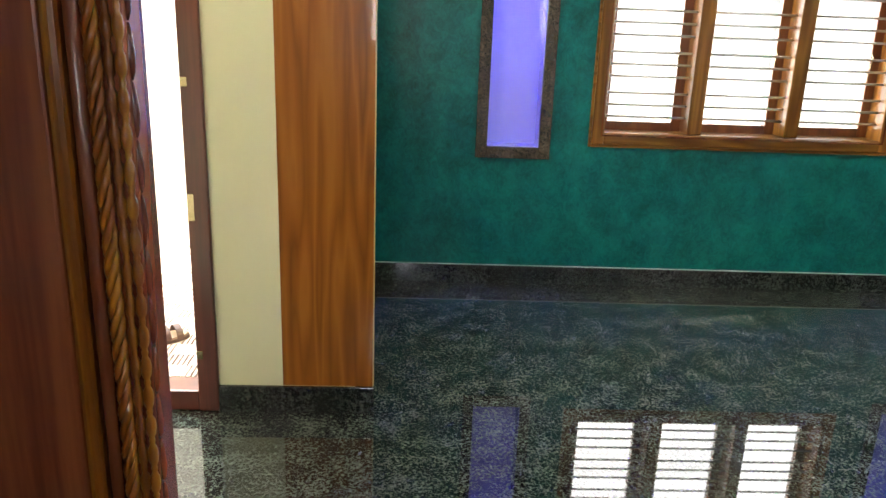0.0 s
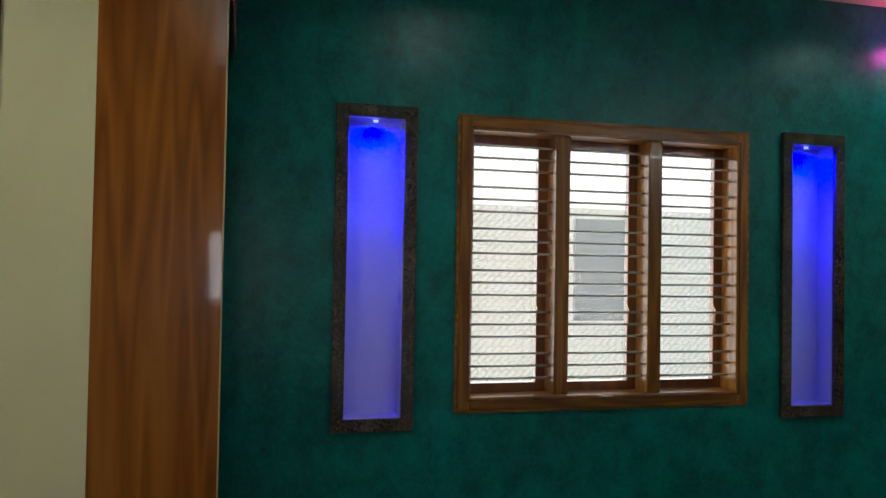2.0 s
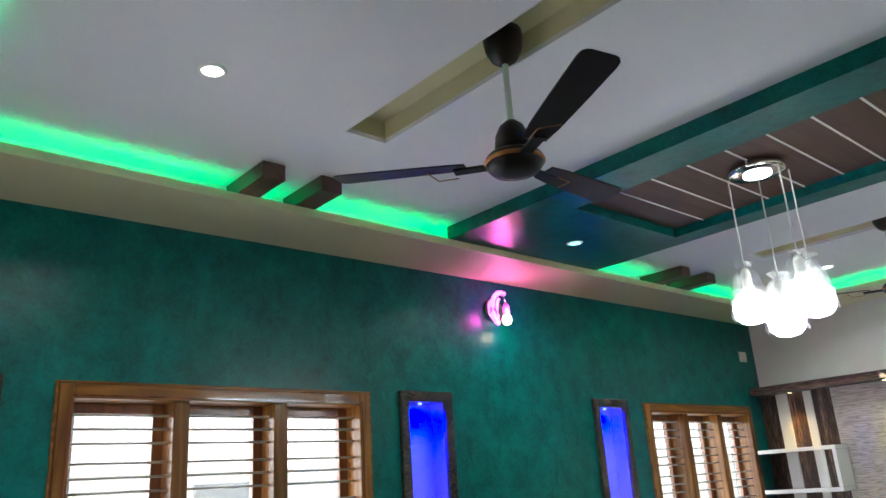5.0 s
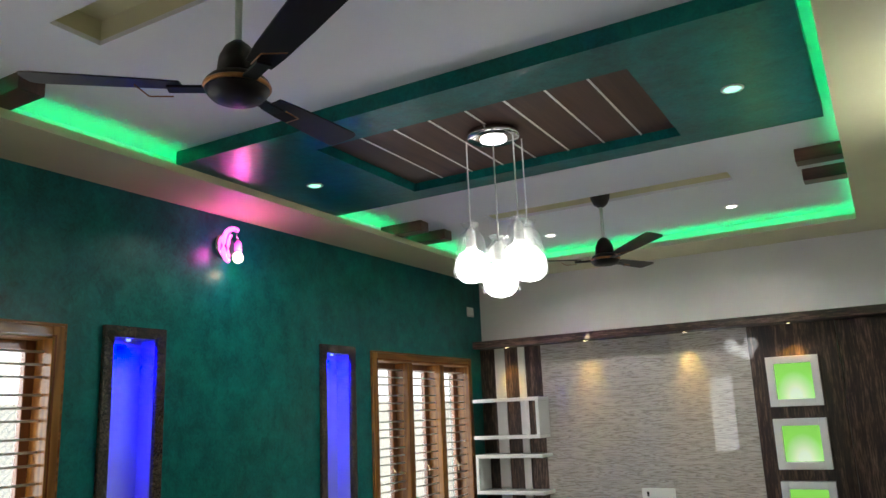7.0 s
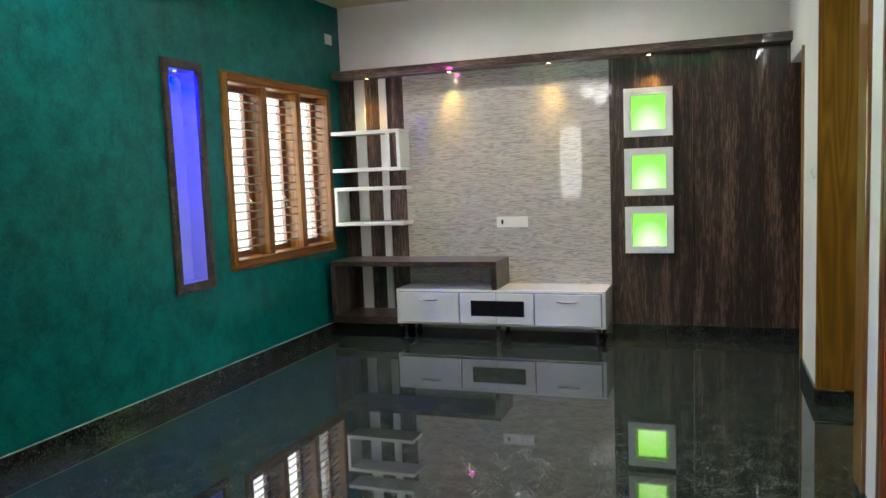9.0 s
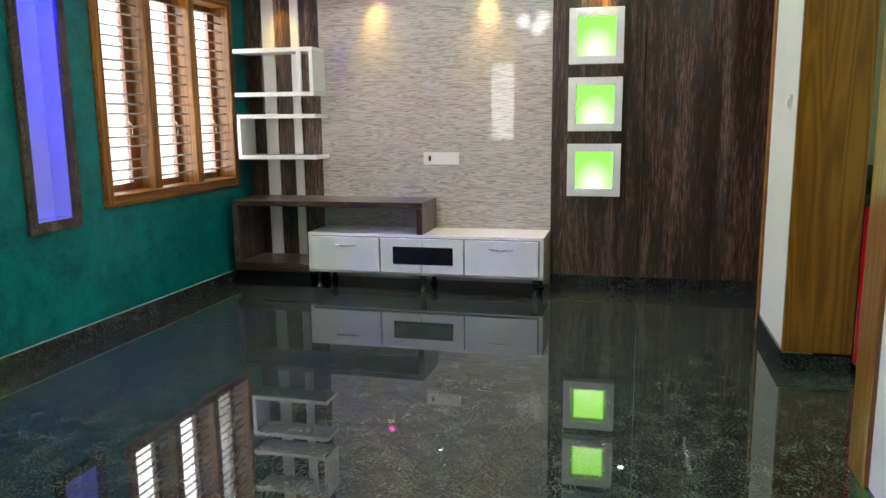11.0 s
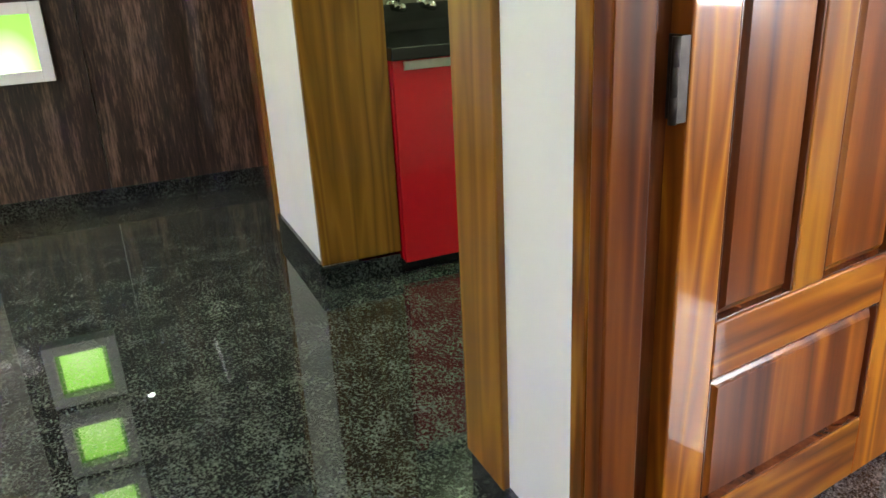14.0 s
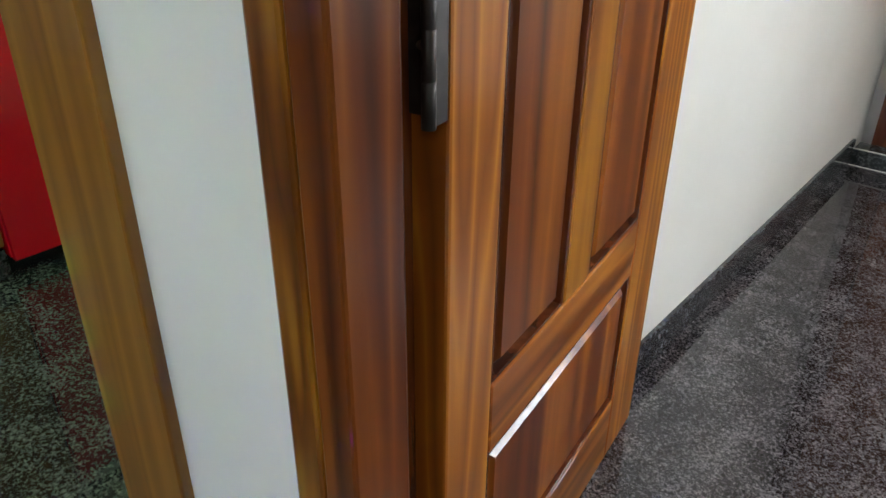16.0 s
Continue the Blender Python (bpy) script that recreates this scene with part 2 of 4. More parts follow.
def bark(name, axis):
    """Dark printed laminate: granular streaks over broad lighter and darker bands."""
    m = wood(name, (0.006, 0.003, 0.002), (0.034, 0.017, 0.011), (0.2, 0.125, 0.088), 0.35, axis, 1.3, 0.7, 0.012)
    n, lk = m.node_tree.nodes, m.node_tree.links
    co = [x for x in n if x.type == "TEX_COORD"][0]
    fine = [x for x in n if x.type == "TEX_NOISE"][1]
    mp = n.new("ShaderNodeMapping")
    mp.inputs["Scale"].default_value = {"z": (1, 1, 0.1), "y": (1, 0.1, 1)}[axis]
    lk.new(co.outputs["Object"], mp.inputs[0])
    lk.new(mp.outputs[0], fine.inputs["Vector"])
    fine.inputs["Scale"].default_value, fine.inputs["Detail"].default_value, fine.inputs["Roughness"].default_value = 95, 3, 0.7
    [x for x in n if x.type == "MIX"][0].inputs[0].default_value = 0.55
    r = [x for x in n if x.type == "VALTORGB"][0].color_ramp
    r.elements[0].position, r.elements[1].position, r.elements[2].position = 0.38, 0.5, 0.66
    return m


M_LAM = bark("dark_bark_laminate", "z")
M_LAM_H = bark("dark_bark_laminate_shelf", "y")
M_PLANK = wood("brown_ceiling_board", (0.048, 0.02, 0.011), (0.066, 0.029, 0.016), (0.085, 0.04, 0.023), 0.5, "x", 2, 0.0)
M_RAFTER = wood("brown_rafter_wood", (0.05, 0.02, 0.012), (0.08, 0.032, 0.02), (0.11, 0.05, 0.03), 0.35, "y", 2, 0.2)
M_BEAD = material("grey_green_grout", (0.24, 0.3, 0.27), (0.34, 0.4, 0.36), 0.6, scale=12)
M_EDGE = material("pale_edge_band", (0.5, 0.36, 0.16), (0.56, 0.42, 0.2), 0.4, scale=5)
M_GLOSSW = material("white_gloss_laminate", (0.74, 0.74, 0.72), (0.78, 0.78, 0.76), 0.15, scale=2, coat=0.3)
M_GAPSHADE = material("grey_gap_shade", (0.2, 0.2, 0.21), (0.24, 0.24, 0.25), 0.5, scale=4)
# White niche lining with part of the blue lamplight mixed into its colour.
M_BLUECAST = material("blue_cast_gloss_paint", (0.34, 0.32, 0.76), (0.37, 0.35, 0.78), 0.1, scale=2, coat=0.3)
M_RED = material("red_gloss_acrylic", (0.5, 0.004, 0.01), (0.55, 0.006, 0.014), 0.1, scale=2, coat=0.5)
M_BLACK = material("black_glass", (0.006, 0.006, 0.008), (0.01, 0.01, 0.012), 0.08, scale=3)
M_COUNTER = material("black_granite_counter", (0.006, 0.006, 0.007), (0.014, 0.014, 0.015), 0.12, scale=90)
M_CHROME = material("chrome", (0.75, 0.74, 0.72), (0.8, 0.8, 0.78), 0.12, 1.0, scale=20)
M_STEEL = material("brushed_steel", (0.5, 0.49, 0.46), (0.6, 0.58, 0.55), 0.3, 1.0, scale=40)
M_HINGE = material("dark_steel_hinge", (0.03, 0.027, 0.025), (0.06, 0.054, 0.05), 0.45, 0.7, scale=40)
M_BRASS = material("dull_brass", (0.46, 0.37, 0.22), (0.54, 0.44, 0.28), 0.25, 1.0, scale=40)
M_COPPER = material("dull_copper_line", (0.3, 0.12, 0.045), (0.38, 0.17, 0.065), 0.35, 1.0, scale=40)
M_PLASTIC = material("white_plastic", (0.78, 0.77, 0.72), (0.82, 0.81, 0.76), 0.3, scale=3)
M_BAR = material("grey_painted_bar", (0.42, 0.4, 0.36), (0.5, 0.48, 0.44), 0.35, scale=20)
M_FAN = material("dark_brown_fan_enamel", (0.007, 0.003, 0.002), (0.012, 0.006, 0.004), 0.45, scale=5, spec=0.28)
M_FANROD = material("pale_fan_rod", (0.5, 0.55, 0.5), (0.58, 0.62, 0.57), 0.4, scale=5)
M_LEATHER = material("brown_leather", (0.06, 0.03, 0.02), (0.12, 0.06, 0.04), 0.6, scale=20)
M_CORK = material("tan_footbed", (0.3, 0.2, 0.13), (0.36, 0.25, 0.17), 0.8, scale=40)
M_SPLASH = material("grey_kitchen_tile", (0.2, 0.18, 0.14), (0.24, 0.22, 0.17), 0.2, scale=4)
M_PAVER = material("terrace_paver", (0.5, 0.39, 0.33), (0.64, 0.53, 0.47), 0.8, scale=8, per_object=1.0)
M_PARAPET = material("white_parapet_paint", (0.78, 0.74, 0.68), (0.84, 0.81, 0.75), 0.7, scale=2)
M_WIRE = material("pale_cord", (0.7, 0.7, 0.68), (0.75, 0.75, 0.73), 0.4, scale=10)
M_LED = glow("green_led", (0.0, 1.0, 0.3), 16)
M_LENS = glow("white_lamp_lens", (1.0, 0.97, 0.92), 14)
M_LENSG = glow("cool_lamp_lens", (0.3, 1.0, 0.62), 3.2)
M_TUBE = glow("white_tube", (0.95, 1.0, 0.98), 24)
M_GLOBE = glow("white_globe", (1.0, 0.98, 0.95), 13)
M_PINK = glow("pink_neon", (1.0, 0.16, 0.72), 4.5)
M_PINKCAP = material("pink_plastic", (0.75, 0.3, 0.55), (0.8, 0.35, 0.6), 0.35, scale=5)
M_BULB = glow("warm_bulb", (1.0, 0.8, 0.55), 4)
M_WARM = glow("warm_lens", (1.0, 0.72, 0.35), 18)
M_BLUE = glow("blue_lens", (0.15, 0.2, 1.0), 6)


def laminate_grey():
    """Travertine print under clear gloss: thin wavy veins that run level, over soft bands."""
    m = wood("grey_travertine_laminate", (0.22, 0.195, 0.165), (0.385, 0.355, 0.31), (0.455, 0.428, 0.38), 0.3, "y", 4.5, 1.0, 0.012)
    n, lk = m.node_tree.nodes, m.node_tree.links
    mp = [x for x in n if x.type == "MAPPING"][0]
    mp.inputs["Scale"].default_value = (1, 0.24, 4.0)
    big, fine = [x for x in n if x.type == "TEX_NOISE"][:2]
    big.inputs["Scale"].default_value, big.inputs["Detail"].default_value = 7.0, 7
    big.inputs["Roughness"].default_value, big.inputs["Distortion"].default_value = 0.55, 0.35
    fine.inputs["Scale"].default_value = 45
    many = n.new("ShaderNodeMath")
    many.operation = "MULTIPLY"
    many.inputs[1].default_value = 22.0
    veins = n.new("ShaderNodeMath")
    veins.operation = "PINGPONG"
    veins.inputs[1].default_value = 1.0
    lk.new(big.outputs["Fac"], many.inputs[0])
    lk.new(many.outputs[0], veins.inputs[0])
    mx = [x for x in n if x.type == "MIX"][0]
    mx.inputs[0].default_value = 0.5
    lk.new(veins.outputs[0], mx.inputs[2])
    r = [x for x in n if x.type == "VALTORGB"][0]
    r.color_ramp.elements[0].position, r.color_ramp.elements[1].position, r.color_ramp.elements[2].position = 0.29, 0.44, 0.7
    return m


M_GREY = laminate_grey()


def frosted():
    """Patterned frosted glass: passes most daylight, scatters some; a woven diagonal relief."""
    m = bpy.data.materials.new("frosted_window_glass")
    m.use_nodes = True
    n, lk = m.node_tree.nodes, m.node_tree.links
    out = n["Material Output"]
    n.remove(n["Principled BSDF"])
    tr, df, gl, mx, mx2 = (n.new("ShaderNodeBsdfTransparent"), n.new("ShaderNodeBsdfTranslucent"), n.new("ShaderNodeBsdfGlossy"), n.new("ShaderNodeMixShader"), n.new("ShaderNodeMixShader"))
    co = n.new("ShaderNodeTexCoord")
    br = n.new("ShaderNodeTexBrick")
    mp = n.new("ShaderNodeMapping")
    mp.inputs["Rotation"].default_value = (radians(90), 0, radians(45))
    mp.inputs["Scale"].default_value = (1, 1, 1)
    lk.new(co.outputs["Object"], mp.inputs[0])
    lk.new(mp.outputs[0], br.inputs["Vector"])
    br.inputs["Scale"].default_value, br.inputs["Mortar Size"].default_value = 9, 0.05
    br.offset, br.inputs["Brick Width"].default_value, br.inputs["Row Height"].default_value = 0.5, 0.5, 0.25
    br.inputs["Color1"].default_value = br.inputs["Color2"].default_value = (0.1, 0.1, 0.1, 1)
    br.inputs["Mortar"].default_value = (0.22, 0.22, 0.22, 1)
    lk.new(br.outputs["Color"], mx.inputs[0])
    tr.inputs[0].default_value = (0.84, 0.83, 0.81, 1)
    df.inputs[0].default_value, gl.inputs["Roughness"].default_value = (0.2, 0.2, 0.195, 1), 0.25
    mx2.inputs[0].default_value = 0.05
    lk.new(tr.outputs[0], mx.inputs[1])
    lk.new(df.outputs[0], mx.inputs[2])
    lk.new(mx.outputs[0], mx2.inputs[1])
    lk.new(gl.outputs[0], mx2.inputs[2])
    lk.new(mx2.outputs[0], out.inputs[0])
    return m


M_FROST = frosted()


def film_bag():
    m = bpy.data.materials.new("clear_plastic_film")
    m.use_nodes = True
    n, lk = m.node_tree.nodes, m.node_tree.links
    n.remove(n["Principled BSDF"])
    tr, gl, df, m1, m2 = (n.new("ShaderNodeBsdfTransparent"), n.new("ShaderNodeBsdfGlossy"), n.new("ShaderNodeBsdfDiffuse"), n.new("ShaderNodeMixShader"), n.new("ShaderNodeMixShader"))
    gl.inputs["Roughness"].default_value = 0.15
    df.inputs[0].default_value = (0.9, 0.9, 0.9, 1)
    m1.inputs[0].default_value, m2.inputs[0].default_value = 0.13, 0.06
    lk.new(tr.outputs[0], m1.inputs[1])
    lk.new(gl.outputs[0], m1.inputs[2])
    lk.new(m1.outputs[0], m2.inputs[1])
    lk.new(df.outputs[0], m2.inputs[2])
    lk.new(m2.outputs[0], n["Material Output"].inputs[0])
    return m


M_FILM = film_bag()


def box_glow():
    """Green acrylic that emits; the paler lamp pool in its lower half is painted."""
    m = glow("green_glow_gradient", (0.3, 1.0, 0.1), 1.0)
    n, lk = m.node_tree.nodes, m.node_tree.links
    co = n.new("ShaderNodeTexCoord")
    mp = n.new("ShaderNodeMapping")
    mp.inputs["Location"].default_value = (0, 0, 0.6)
    mp.inputs["Scale"].default_value = (0, 7, 5.2)
    g = n.new("ShaderNodeTexGradient")
    g.gradient_type = "SPHERICAL"
    r = n.new("ShaderNodeValToRGB")
    r.color_ramp.elements[0].color, r.color_ramp.elements[1].color = (0.33, 0.82, 0.12, 1), (1.0, 1.0, 0.86, 1)
    r.color_ramp.elements[1].position = 0.75
    lk.new(co.outputs["Object"], mp.inputs[0])
    lk.new(mp.outputs[0], g.inputs[0])
    lk.new(g.outputs["Fac"], r.inputs[0])
    lk.new(r.outputs[0], n["Principled BSDF"].inputs["Emission Color"])
    n["Principled BSDF"].inputs["Base Color"].default_value = (0.1, 0.3, 0.05, 1)
    return m


M_BOX = box_glow()


# ---- mesh helpers ----
def box(bm, x0, x1, y0, y1, z0, z1, bevel=0.0):
    vs = [bm.verts.new((x, y, z)) for z in (z0, z1) for y in (y0, y1) for x in (x0, x1)]
    fs = [bm.faces.new([vs[i] for i in q]) for q in ((0, 2, 3, 1), (4, 5, 7, 6), (0, 1, 5, 4), (2, 6, 7, 3), (0, 4, 6, 2), (1, 3, 7, 5))]
    if bevel:
        bmesh.ops.bevel(bm, geom=list({e for f in fs for e in f.edges}), offset=bevel, segments=2, affect="EDGES", profile=0.5)
    return bm


def lathe(bm, profile, centre=(0, 0, 0), seg=24, axis="z"):
    """Turn a profile of (radius, height) round an upright axis, closing its ends."""
    rings = []
    for r, h in profile:
        ring = []
        for k in range(seg):
            a = 2 * math.pi * k / seg
            p = (r * math.cos(a), r * math.sin(a), h)
            if axis == "y":
                p = (p[0], p[2], p[1])
            if axis == "x":
                p = (p[2], p[0], p[1])
            ring.append(bm.verts.new(Vector(p) + Vector(centre)))
        rings.append(ring)
    for a, b in zip(rings, rings[1:]):
        for k in range(seg):
            bm.faces.new((a[k], a[(k + 1) % seg], b[(k + 1) % seg], b[k])).smooth = True
    bm.faces.new(rings[0][::-1])
    bm.faces.new(rings[-1])
    return bm


def tube(bm, points, radius, seg=10):
    """A round bar along points."""
    pts = [Vector(p) for p in points]
    rings = []
    for i, p in enumerate(pts):
        d = (pts[min(i + 1, len(pts) - 1)] - pts[max(i - 1, 0)]).normalized()
        q = d.to_track_quat("Z", "Y").to_matrix()
        rings.append([bm.verts.new(p + q @ Vector((radius * math.cos(2 * math.pi * k / seg), radius * math.sin(2 * math.pi * k / seg), 0))) for k in range(seg)])
    for a, b in zip(rings, rings[1:]):
        for k in range(seg):
            bm.faces.new((a[k], a[(k + 1) % seg], b[(k + 1) % seg], b[k])).smooth = True
    bm.faces.new(rings[0][::-1])
    bm.faces.new(rings[-1])
    return bm


def obj(name, bm, mat):
    me = bpy.data.meshes.new(name)
    bmesh.ops.recalc_face_normals(bm, faces=bm.faces)
    bm.to_mesh(me)
    bm.free()
    me.materials.append(mat)
    return new(name, me)


def part(name, bm, mat, parent, label=""):
    ob = obj(name, bm, mat)
    ob.parent = parent
    return tagged(ob, label) if label else ob


def B():
    return bmesh.new()


def cuboid(name, mat, parent, x0, x1, y0, y1, z0, z1, bevel=0.003, label=""):
    return part(name, box(B(), x0, x1, y0, y1, z0, z1, bevel), mat, parent, label)


def thing(name, m, label, category, group="", kind=""):
    e = new(name)
    e.empty_display_size = 0.1
    e.matrix_world = m
    return tagged(e, label, category, group, kind)


def structure(name, bm, mat, label, category, m=None):
    ob = obj(name, bm, mat)
    if m:
        ob.matrix_world = m
    return tagged(ob, label, category, kind="structure")


def wall_with_openings(bm, a0, a1, z0, z1, t0, t1, openings, along="x"):
    """Boxes that leave the openings (b0, b1, low, high) free, in order along the wall."""
    def put(p, q, lo, hi):
        if q - p > 1e-4 and hi - lo > 1e-4:
            if along == "x":
                box(bm, p, q, t0, t1, lo, hi)
            else:
                box(bm, t0, t1, p, q, lo, hi)
    at = a0
    for b0, b1, lo, hi in openings:
        put(at, b0, z0, z1)
        put(b0, b1, z0, lo)
        put(b0, b1, hi, z1)
        at = b1
    put(at, a1, z0, z1)
    return bm


# ---- plan ----
XT = 6.9            # television wall
YS = 0.42           # south wall of the living room
ZS, ZC = 2.927, 3.045  # soffit and raised ceiling
WX, WY = -2.4, -0.9   # west and south ends of the foyer
WINDOWS = [(0.987, 2.543), (5.072, 6.628)]
NICHES = [(0.395, 0.777), (2.755, 3.14), (4.46, 4.85)]
WZ0, WZ1, NZ0, NZ1 = 0.765, 2.162, 0.68, 2.19

bm = box(B(), -0.3, 7.1, WY - 0.2, 4.5, -0.12, 0.0)
box(bm, WX - 0.2, -0.3, WY - 0.2, 2.96, -0.12, 0.0)
box(bm, 3.6, 5.82, -2.7, WY - 0.2, -0.12, 0.0)
structure("floor", bm, M_FLOOR, "polished black granite floor mirroring the lights", "floor")
structure("floor_bedroom", box(B(), 0.5, 3.6, -2.8, 0.27, -0.1, 0.003), M_FLOOR2, "polished grey speckled granite floor of the bedroom", "floor")

# green wall in its own frame: u along it, v outward
holes = sorted([(u0 + 0.02, u1 - 0.02, WZ0 + 0.02, WZ1 - 0.02) for u0, u1 in WINDOWS] + [(u0 + 0.05, u1 - 0.05, NZ0 + 0.045, NZ1 - 0.045) for u0, u1 in NICHES])
structure("wall_north", wall_with_openings(B(), -0.125, 7.1, 0.0, 3.2, 0.0, 0.22, holes), M_GREEN, "teal green textured wall with windows and lit niches", "wall", GW)
structure("baseboard_north", box(B(), -0.12, 7.0, -0.012, -0.001, 0.0, 0.098, 0.002), M_SKIRT, "black granite skirting under the green wall", "skirting", GW)
structure("trim_skirting_bead", box(B(), -0.12, 7.0, -0.013, -0.001, 0.0985, 0.102), M_BEAD, "thin pale bead on top of the skirting", "trim", GW)
structure("wall_east", box(B(), XT, XT + 0.2, -0.3, 4.5, 0, 3.2), M_WHITE, "off-white wall above the television panelling", "wall")
structure("baseboard_east", box(B(), 6.815, 6.832, 0.25, 1.76, 0.0, 0.1, 0.002), M_SKIRT, "black granite skirting under the dark panelling", "skirting")
# south wall: bedroom door, kitchen opening, corner door
XD0, XD1 = 2.56, 3.41
structure("wall_south", wall_with_openings(B(), 0.5, 6.9, 0.0, 3.2, 0.28, YS, [(2.46, 3.428, -0.01, 2.098), (3.69, 5.15, -0.01, 2.4), (5.9, 6.86, -0.01, 2.12)]), M_WHITE, "off-white wall with the kitchen opening and doors", "wall")
structure("baseboard_south", wall_with_openings(B(), 0.5, 5.883, 0.0, 0.098, YS + 0.001, YS + 0.014, [(2.45, 3.434, -0.01, 0.2), (3.672, 5.156, -0.01, 0.2)]), M_SKIRT, "black granite skirting along the south wall", "skirting")
structure("wall_foyer_return", box(B(), 0.4, 0.5, WY, YS, 0, 3.2), M_WHITE, "plain wall closing the foyer", "wall")
structure("wall_foyer_south", wall_with_openings(B(), WX - 0.2, 0.5, 0, 3.2, WY - 0.2, WY, [(-0.3, 0.3, 1.1, 1.9)]), M_WHITE, "plain wall behind the entrance", "wall")
structure("wall_foyer_west", box(B(), WX - 0.2, WX, WY, 3.1, 0, 3.2), M_WHITE, "plain wall at the end of the foyer", "wall")
# entrance wall and pillar
YP = 2.84
structure("wall_entrance", wall_with_openings(B(), WX, -0.3622, 0, 3.2, YP, YP + 0.23, [(-1.62, -0.6, -0.01, 2.12)]), M_CREAM, "cream painted wall beside the entrance door", "wall")
structure("pillar_core", wall_with_openings(B(), YP + 0.012, 4.5, 0, 3.2, -0.375, -0.125, [(3.1, 3.49, 0.9, 2.13)], "y"), M_CREAM, "cream pillar between foyer and living room", "pillar")
structure("pillar_cladding", box(B(), -0.362, -0.05, YP - 0.006, YP + 0.012, 0.1, 2.338), M_VENEER, "orange-brown wood veneer cladding of the pillar", "panel")
structure("pillar_cladding_side", wall_with_openings(B(), YP + 0.0125, 4.28, 0.1, 2.338, -0.1248, -0.111, [(3.1, 3.49, 0.9, 2.13)], "y"), M_VENEER, "orange-brown wood veneer on the pillar's side", "panel")
structure("baseboard_pillar", box(B(), -0.583, -0.044, YP - 0.02, YP - 0.0065, 0, 0.1, 0.002), M_SKIRT, "black granite skirting round the pillar", "skirting")
structure("baseboard_pillar_side", box(B(), -0.1105, -0.098, YP + 0.0125, 4.27, 0, 0.1, 0.002), M_SKIRT, "black granite skirting on the pillar's side", "skirting")
structure("trim_pillar_edge", box(B(), -0.0498, -0.0462, YP - 0.0065, YP + 0.012, 0.1, 2.337), M_EDGE, "pale edging strip down the corner of the pillar", "trim")
structure("beam_core", box(B(), -0.42, -0.06, WY, YP + 0.012, 2.35, 3.2), M_CREAM, "lowered beam over the entrance passage", "beam")
structure("beam_soffit", box(B(), -0.43, -0.05, WY, YP - 0.0065, 2.338, 2.352), M_VENEER_Y, "glossy wood veneer underside of the beam", "panel")
structure("beam_side", box(B(), -0.06, -0.05, WY, 4.28, 2.3525, 2.927), M_VENEER_Y, "orange-brown wood veneer side of the beam", "beam")

# ceiling: soffit ring, raised field with two fan slots
CX0, CX1, CY0, CY1 = 0.352, 6.37, 0.856, 3.79
bm = B()
for a in ((WX, -0.1, WY, 3.06), (-0.1, CX0, WY, 4.5), (CX1, 7.0, -0.3, 4.5), (CX0, CX1, -0.3, CY0), (CX0, CX1, CY1, 4.5)):
    box(bm, *a, ZS, ZS + 0.018)
for a in ((CX0 - 0.012, CX0, CY0 - 0.012, CY1 + 0.012), (CX1, CX1 + 0.012, CY0 - 0.012, CY1 + 0.012), (CX0, CX1, CY0 - 0.012, CY0), (CX0, CX1, CY1, CY1 + 0.012)):
    box(bm, *a, ZS + 0.0182, ZS + 0.041)
structure("ceiling", bm, M_SOFFIT, "cream plaster ceiling border with a lit cove", "ceiling")
FANS = [(1.78, 2.345), (5.1, 2.33)]
SL = [(1.68, 1.88, 1.5, 3.144), (5.0, 5.2, 1.49, 3.16)]
bm = B()
xs = [0.2, SL[0][0], SL[0][1], SL[1][0], SL[1][1], 6.52]
for i in range(5):
    if i in (1, 3):
        s = SL[0] if i == 1 else SL[1]
        box(bm, xs[i], xs[i + 1], 0.71, s[2], ZC, ZC + 0.02)
        box(bm, xs[i], xs[i + 1], s[3], 3.94, ZC, ZC + 0.02)
    else:
        box(bm, xs[i], xs[i + 1], 0.71, 3.94, ZC, ZC + 0.02)
structure("ceiling_raised", bm, M_CEIL, "white raised ceiling field inside the cove", "ceiling")
bm = B()
for a, b, c, d in SL:
    box(bm, a - 0.01, b + 0.01, c - 0.01, d + 0.01, ZC + 0.10, ZC + 0.12)
    for q in ((a - 0.01, a, c, d), (b, b + 0.01, c, d), (a - 0.01, b + 0.01, c - 0.01, c), (a - 0.01, b + 0.01, d, d + 0.01)):
        box(bm, *q, ZC + 0.0205, ZC + 0.0995)
structure("ceiling_slots", bm, M_SOFFIT, "cream recessed slots that hold the ceiling fans", "ceiling")
bm = B()
for a in ((0.2, 0.22, 0.71, 3.94), (6.5, 6.52, 0.71, 3.94), (0.22, 6.5, 0.71, 0.73), (0.22, 6.5, 3.92, 3.94)):
    box(bm, *a, ZS + 0.0185, ZC - 0.0005)
structure("ceiling_cove", bm, M_CEIL, "white sides of the light cove", "ceiling")
bm = B()
for a in ((-0.1, 7.1, -0.3, 4.5), (WX - 0.2, -0.1, -0.3, 3.06)):
    box(bm, *a, 3.25, 3.35)
box(bm, WX - 0.2, 0.5, WY - 0.2, -0.3, 3.25, 3.35)
box(bm, 0.5, 7.1, -2.8, -0.3, 2.95, 3.05)
structure("ceiling_slab", bm, M_CEIL, "plain concrete slab above", "ceiling")


def led_strip(x0, x1, y0, y1):
    ob = obj("led_strip", box(B(), x0, x1, y0, y1, ZS + 0.019, ZS + 0.027), M_LED)
    tagged(ob, "glowing green strip light hidden in the ceiling cove", "strip light", "cove lights")


